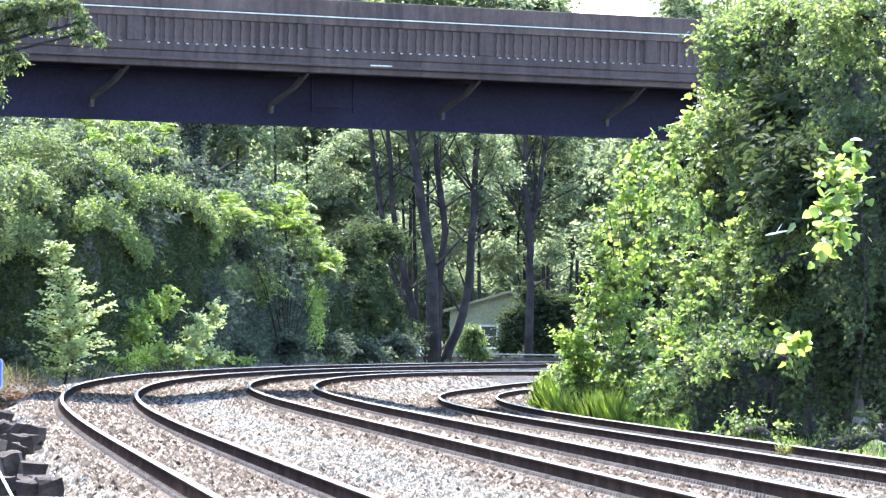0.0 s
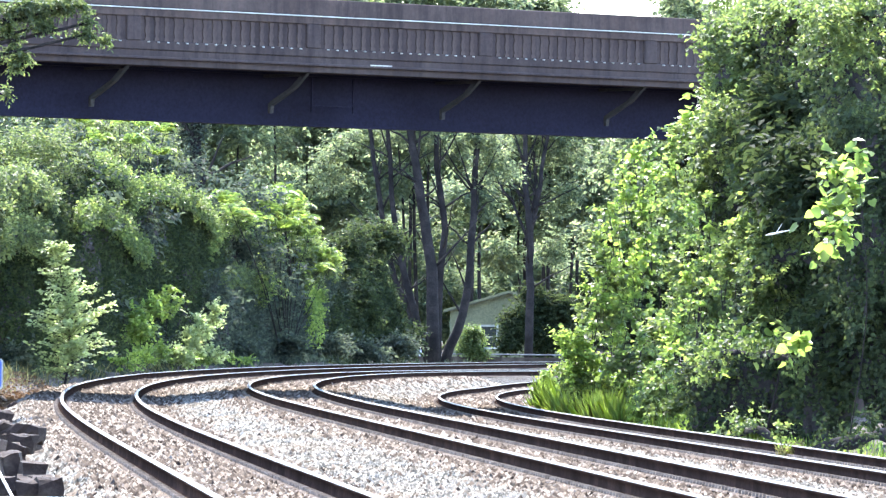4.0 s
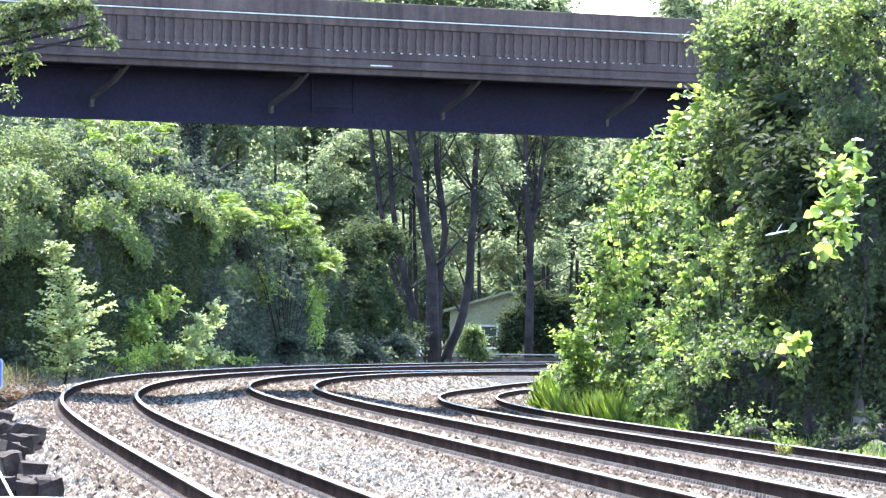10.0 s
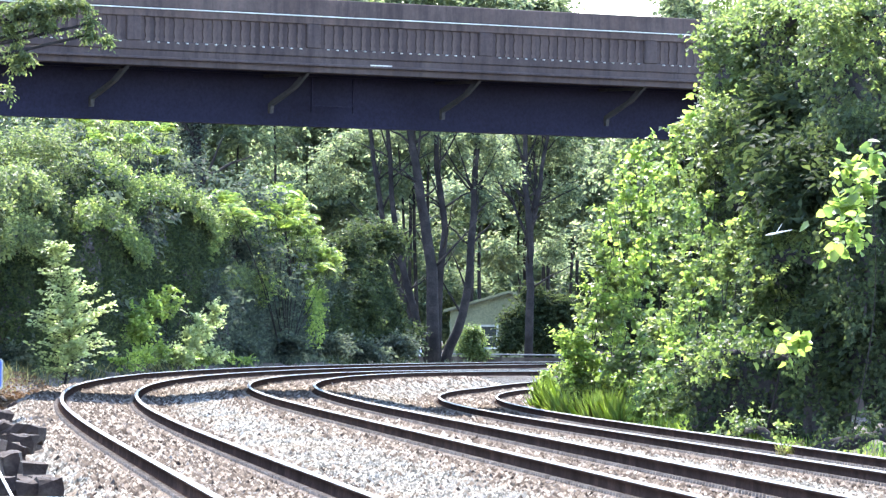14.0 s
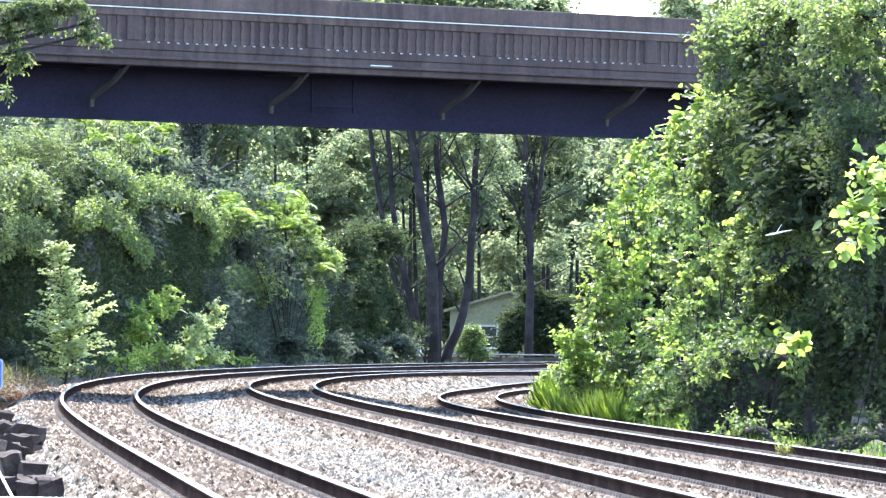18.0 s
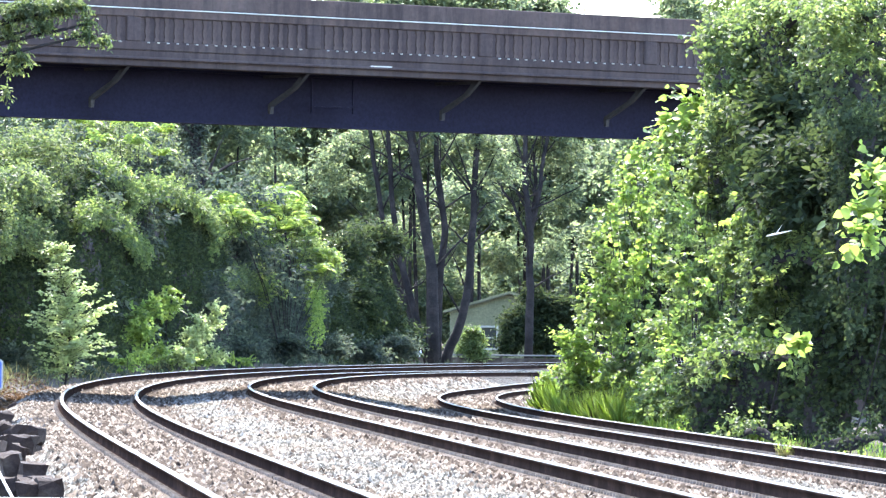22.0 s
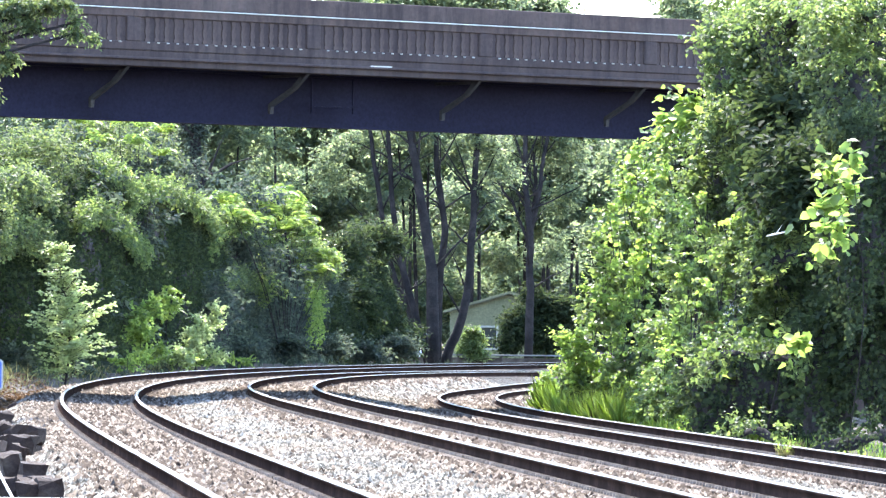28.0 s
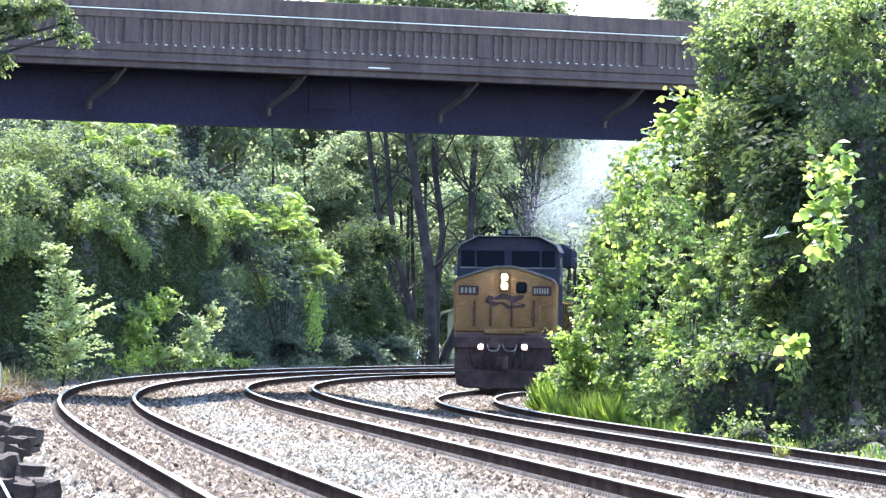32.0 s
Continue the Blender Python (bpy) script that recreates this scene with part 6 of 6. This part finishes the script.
def parked_car():
    x, y = -1.15, 287.0
    th = empty("parked_car", Matrix.Translation((x, y, soil(x, y))))
    tagged(th, "silver car parked behind the tree stems", "car")
    body = part("body", prism(bmesh.new(), [(-0.2, 0.3), (0.0, 0.72), (0.95, 0.92), (4.2, 0.95), (4.4, 0.6), (4.35, 0.3)], -0.86, 0.86, "x", 0.06), CAR_PAINT, th)
    part("cabin", prism(bmesh.new(), [(0.95, 0.92), (1.75, 1.42), (3.3, 1.42), (4.0, 0.95)], -0.74, 0.74, "x", 0.05), PANE, th, "dark glazed cabin")
    part("roof", box_bm(-0.68, 0.68, 1.8, 3.25, 1.40, 1.455, 0.02), CAR_PAINT, th)
    for s in (-0.62, 0.62):
        part("headlight", box_bm(s - 0.17, s + 0.17, -0.13, 0.05, 0.6, 0.74, 0.02), WHITE_TRIM, body)
        for wy in (0.75, 3.5):
            wh = part("wheel", rod(bmesh.new(), [(s - 0.10 + 0.14 * (1 if s > 0 else -1), wy, 0.31), (s + 0.10 + 0.14 * (1 if s > 0 else -1), wy, 0.31)], 0.31, 18), BLACK_RUBBER, th)
            part("rim", rod(bmesh.new(), [(s - 0.105 + 0.14 * (1 if s > 0 else -1), wy, 0.31), (s + 0.105 + 0.14 * (1 if s > 0 else -1), wy, 0.31)], 0.19, 14), GALV, wh)
    part("bumper", box_bm(-0.84, 0.84, -0.26, -0.1, 0.28, 0.5, 0.03), CAR_PAINT, body)


parked_car()

# ---- blue sign on a post beside the outer track ----
SIGN_BLUE = surface("blue_sign_enamel", (0.05, 0.10, 0.42), (0.06, 0.13, 0.5), (0.08, 0.16, 0.56), 2, 30, 0.4)


def blue_sign():
    x, y = -9.03, 120.0
    z = soil(x, y)
    th = empty("blue_sign", Matrix.Translation((x, y, z)))
    tagged(th, "small blue sign with a white border on a steel post", "sign")
    def panel(w, h, r):
        pts = []
        for cx, cz, a0 in ((w - r, h - r, 0), (-w + r, h - r, 90), (-w + r, -h + r, 180), (w - r, -h + r, 270)):
            pts += [(cx + r * math.cos(radians(a0 + k * 30)), cz + r * math.sin(radians(a0 + k * 30)) + 0.62 - z) for k in range(4)]
        return pts
    part("post", box_bm(-0.03, 0.03, 0.021, 0.07, -0.4, 0.9 - z), GALV, th)
    board = part("board", prism(bmesh.new(), panel(0.30, 0.305, 0.06), 0.0, 0.02), WHITE_TRIM, th, "white-edged board")
    part("face", prism(bmesh.new(), panel(0.27, 0.275, 0.05), -0.006, 0.001), SIGN_BLUE, board, "blue enamel face")


blue_sign()


def stump():
    x, y = -8.62, 121.5
    z = soil(x, y)
    th = empty("tree_stump", Matrix.Translation((x, y, z)))
    tagged(th, "dark rotten stump at the edge of the dirt", "stump")
    rng = np.random.default_rng(8)
    p = smooth_path([(0, 0, -0.2), (0.02, 0, 0.2), (-0.04, 0.02, 0.46)], 6, 0.02, rng)
    part("bole", rod(bmesh.new(), p, [0.24, 0.2, 0.17, 0.16, 0.15, 0.1], 11), OLD_WOOD, th)
    for a in range(5):
        d = np.array([math.cos(a * 1.3), math.sin(a * 1.3), 0])
        part("root", rod(bmesh.new(), [(0, 0, 0.12), tuple(d * 0.28 + [0, 0, 0.02]), tuple(d * 0.45 + [0, 0, -0.1])], [0.09, 0.06, 0.02], 7), OLD_WOOD, th)


stump()


# ---- a dragonfly crossing close to the camera ----
def dragonfly():
    th = empty("dragonfly")
    tagged(th, "pale dragonfly darting through the air", "insect")
    wing, nt, b = material("insect_wing", 0.4)
    b.inputs["Base Color"].default_value = (0.3, 0.27, 0.2, 1)
    part("body", rod(bmesh.new(), [(-0.03, 0, 0), (0, 0, 0.001), (0.035, 0, -0.002)], [0.0015, 0.003, 0.001], 8), wing, th)
    for k, (x, s) in enumerate(((0.002, 1), (0.002, -1), (-0.008, 1), (-0.008, -1))):
        part("wing", prism(bmesh.new(), [(x, 0), (x + 0.006, s * 0.012), (x + 0.004, s * 0.03), (x - 0.004, s * 0.031), (x - 0.004, s * 0.01)], 0.001, 0.0014, "z"), wing, th)
    return th


insect = dragonfly()


# ---- a bare stick caught in the vines, and a weed between the rails ----
def bare_stick():
    x, y = 5.53, 103.20
    th = empty("bare_stick", Matrix.Translation((x, y, 3.33)))
    tagged(th, "bare stick caught in the vines, sun on it put into its pale colour", "stick")
    # the stick's pale colour stands in for sun falling on it
    part("shaft", rod(bmesh.new(), [(0, 0, 0), (0.101, -0.100, 0.024), (0.201, -0.200, 0.048), (0.427, -0.300, 0.098)], [0.008, 0.02, 0.018, 0.006], 7), PALE_SURFACE, th)
    part("twig", rod(bmesh.new(), [(0.161, -0.160, 0.038), (0.261, -0.240, 0.198)], [0.010, 0.003], 5), PALE_SURFACE, th)


bare_stick()


def track_weed(x, y, z, seed):
    rng = np.random.default_rng(seed)
    n = 90
    v, f = blades(rng, rng.normal(0, 0.10, n), rng.normal(0, 0.12, n), 0.0, 0.26, 0.45, 0.009)
    th = empty("track_weed", Matrix.Translation((x, y, z)))
    tagged(th, "tuft of pale weeds growing between the rails", "weed")
    tagged(link_mesh("blades", v, f, DRY_GRASS, th), kind="stuff")
    q = rng.normal(0, 0.09, (60, 3)) * [1, 1, 0.6] + [0, 0, 0.16]
    v, f = leaf_arrays(q, rng.normal(0, 1, (60, 3)), rng.normal(0, 0.6, (60, 3)) + [0, 0, 1], rng.uniform(0.04, 0.07, 60))
    tagged(link_mesh("foliage", v, f, GRASS, th), kind="stuff")


track_weed(5.35, 92.50, -0.23, 5)


# ---- heap of old ties by the camera's side ----
def old_tie(x, y, z, length, turn, tilt, roll, seed):
    rng = np.random.default_rng(seed)
    th = empty("old_tie", Matrix.Translation((x, y, z)) @ Euler((radians(tilt), radians(roll), radians(turn))).to_matrix().to_4x4())
    tagged(th, "weathered broken railway tie lying in a heap", "railway tie", "heap of old ties")
    w, h = 0.115, 0.09
    bm = bmesh.new()
    rings = []
    for t in np.linspace(0, 1, 9):
        ring = []
        for a, b in ((-w, -h), (-w * 0.2, -h), (w, -h), (w, 0), (w, h), (w * 0.3, h), (-w, h), (-w, 0.1 * h)):
            ring.append(bm.verts.new((a + rng.normal(0, 0.012), t * length + rng.normal(0, 0.02), b + rng.normal(0, 0.012))))
        rings.append(ring)
    for p, q in zip(rings, rings[1:]):
        for i in range(8):
            bm.faces.new((p[i], p[(i + 1) % 8], q[(i + 1) % 8], q[i]))
    bm.faces.new(rings[0][::-1])
    bm.faces.new(rings[-1])
    bmesh.ops.recalc_face_normals(bm, faces=bm.faces[:])
    part("timber", bm, OLD_WOOD, th)
    part("split", box_bm(-0.004, 0.004, 0.02, length * 0.8, 0.088, 0.0935), TIE_WOOD, th, "dark drying crack")



sumac([(-7.72, 217.2, 5.53), (-7.50, 219.6, 5.06), (-6.40, 228.2, 5.95), (-6.00, 229.5, 6.08), (-5.74, 231.9, 5.59), (-6.66, 226.3, 5.38), (-5.25, 234.4, 4.65), (-4.68, 238.7, 3.81), (-4.39, 241.2, 3.61), (-4.96, 236.3, 3.23), (-6.99, 223.2, 4.91), (-6.13, 230.0, 4.80), (-5.54, 232.6, 5.06)],
      "sumac tree with long bright feathery leaves", 71)
sumac([(-9.89, 197.5, 7.67), (-9.46, 204.1, 7.68), (-10.15, 195.4, 7.05), (-9.56, 202.4, 6.87), (-10.79, 181.5, 7.26), (-10.68, 185.5, 6.86), (-10.28, 190.9, 7.64)],
      "tall sumac tree rising above the vines", 72, 10, 0.8)
sumac([(-9.29, 202.6, 2.22), (-9.25, 203.8, 1.65), (-9.61, 201.4, 2.03)],
      "young sumac with drooping fronds", 73, 7, 0.7)
old_tie(-4.08, 61.5, 0.62, 0.6, 76, 3, 10, 80)
old_tie(-4.07, 60.5, 0.55, 0.6, 86, 0, 0, 81)
old_tie(-4.15, 58.5, 0.38, 1.1, 6, 0, 82, 82)
old_tie(-3.90, 58.0, 0.33, 1.3, 9, 0, 4, 83)
old_tie(-3.68, 57.0, 0.22, 0.9, 12, 0, 0, 84)
old_tie(-3.88, 57.0, 0.18, 1.2, 4, 2, 0, 85)
old_tie(-4.69, 64.5, 0.72, 0.8, 15, 0, 0, 86)
old_tie(-4.55, 62.5, 0.64, 0.8, 10, 0, 0, 87)
old_tie(-4.14, 57.4, 0.20, 1.2, 5, 0, 0, 88)
old_tie(-4.19, 59.6, 0.48, 0.9, 22, 3, 12, 89)
old_tie(-4.38, 61.2, 0.54, 0.8, -12, 0, 0, 90)


def pale_rod():
    th = empty("metal_rod", Matrix.Translation((-4.243, 57.00, 0.490)))
    tagged(th, "thin pale metal rod leaning on the heap of ties", "rod")
    part("shaft", rod(bmesh.new(), [(0, 0, 0), (0.320, -1.500, -0.335)], 0.014, 8), PALE_SURFACE, th)


def pale_plank():
    th = empty("plank", Matrix.Translation((-4.249, 55.00, 0.195)))
    tagged(th, "long pale weathered plank on the ground", "plank")
    part("board", box_bm(0, 0.954, -0.06, 0.06, -0.03, 0.0, 0.004), PALE_SURFACE, th)


pale_rod()
pale_plank()


# ---- ties under the rails: one mesh, one object each ----
TIE = tie_mesh()
for _line, (_th, _stations, _rng) in TRACKS.items():
    for _s in _stations[:290]:
        _o = new("tie", TIE)
        _o.parent = _th
        _h = float(np.interp(_s, S, LAID[_line][:, 2]))
        _p = beside(_line, _s, 0.0, -0.213 if _line == "outer" else -0.222)
        _o.matrix_basis = Matrix.Translation(_p) @ Matrix.Rotation(_h + _rng.normal(0, 0.01), 4, "Z") @ Matrix.Rotation(math.atan(LINES[_line][6] / 1.5), 4, "Y") @ Matrix.Translation((_rng.normal(0, 0.03), 0, 0))


# ---- what moves ----
def loco_pose(t):
    s = 86.5 + 12.3 * (32.0 - t)
    a, b = Vector(beside("inner", s + 4.5, 0.0)), Vector(beside("inner", s + 17.0, 0.0))
    d = (b - a).normalized()
    p = a - d * 4.5 + Vector((0.18, 0.0, 0.0))
    return Matrix.Translation(p) @ Matrix.Rotation(math.atan2(-d.x, d.y) + 0.04, 4, "Z")


def motions():
    walk(loco, [(t, loco_pose(t)) for t in (*range(0, 28, 2), 28, 28.5, 29, 29.5, 30, 30.5, 31, 31.5, 32)])
    # slow swaying in the wind: metres that the top moves to the right
    gust = ((0, 0.08), (3, 0.05), (6, 0.07), (9, 0.0), (11, 0.05), (13, 0.09), (16, 0.05), (19, 0.0), (23, -0.06), (25, -0.07), (28, -0.06), (32, -0.04))
    for thing, height, sway in ((front_bush, 5.0, gust), (front_shoots, 5.0, gust), (leafy_shoot, 5.6, ((0, 0.26), (3, 0.22), (6, 0.26), (9, 0.0), (11, 0.16), (13, 0.3), (16, 0.2), (19, 0.0), (23, -0.17), (25, -0.2), (28, -0.2), (32, -0.14))),
                                (big_leaf_sapling, 4.2, ((0, 0.0), (6, 0.04), (9, 0.0), (13, 0.18), (16, 0.3), (19, 0.48), (21, 0.5), (23, 0.5), (25, 0.3), (28, -0.04), (32, -0.12))),
                                (overhanging_tree, 6.5, ((0, -0.1), (3, 0.0), (6, 0.05), (9, 0.27), (10, 0.1), (13, 0.05), (19, 0.0), (23, 0.0), (25, -0.1), (28, -0.18), (32, -0.28)))):
        rest = thing.matrix_world.copy()
        base = Matrix.Translation(rest.translation)
        walk(thing, [(t, base @ Matrix.Rotation(d / height, 4, "Y")) for t, d in sway])
    # the dragonfly comes in from the side, passes and is gone
    fly = Matrix.Rotation(radians(-10), 4, "Y")
    walk(insect, [(0.0, Matrix.Translation((3.5, 8.0, 1.0)) @ fly), (22.8, Matrix.Translation((3.2, 8.0, 1.1)) @ fly), (22.9, Matrix.Translation((1.3, 8.0, 1.62)) @ fly),
                  (23.0, Matrix.Translation((0.511, 8.0, 1.79)) @ fly), (23.1, Matrix.Translation((-0.9, 8.0, 2.0)) @ fly), (23.2, Matrix.Translation((-2.5, 8.0, 2.4)) @ fly), (32.0, Matrix.Translation((-4.0, 8.0, 2.4)) @ fly)])
    for start, puff in PUFFS:
        stack = lambda t: loco_pose(t) @ Vector((0.0, 11.1, 2.7))
        rows = [(t, Matrix.Translation(stack(t))) for t in (*range(0, 28, 2), 28, 28.6, 29.2) if t < start]
        rows += [(t, Matrix.Translation(stack(t))) for t in (29.6, 30.0, 30.4, 30.8, 31.2, 31.6) if t < start]
        out = stack(start)
        for age in (0.0, 0.3, 0.7, 1.2, 2.0, 2.8):
            if start + age < 32.0:
                rows.append((start + age, Matrix.Translation(out + Vector((0.2 + 0.7 * age, 0.2 * age, 6.6 * (1 - math.exp(-1.1 * age))))) @ Matrix.Rotation(age * 0.25, 4, "Z")))
        age = 32.0 - start
        rows.append((32.0, Matrix.Translation(out + Vector((0.2 + 0.7 * age, 0.2 * age, 6.6 * (1 - math.exp(-1.1 * age))))) @ Matrix.Rotation(age * 0.25, 4, "Z")))
        walk(puff, rows)


motions()
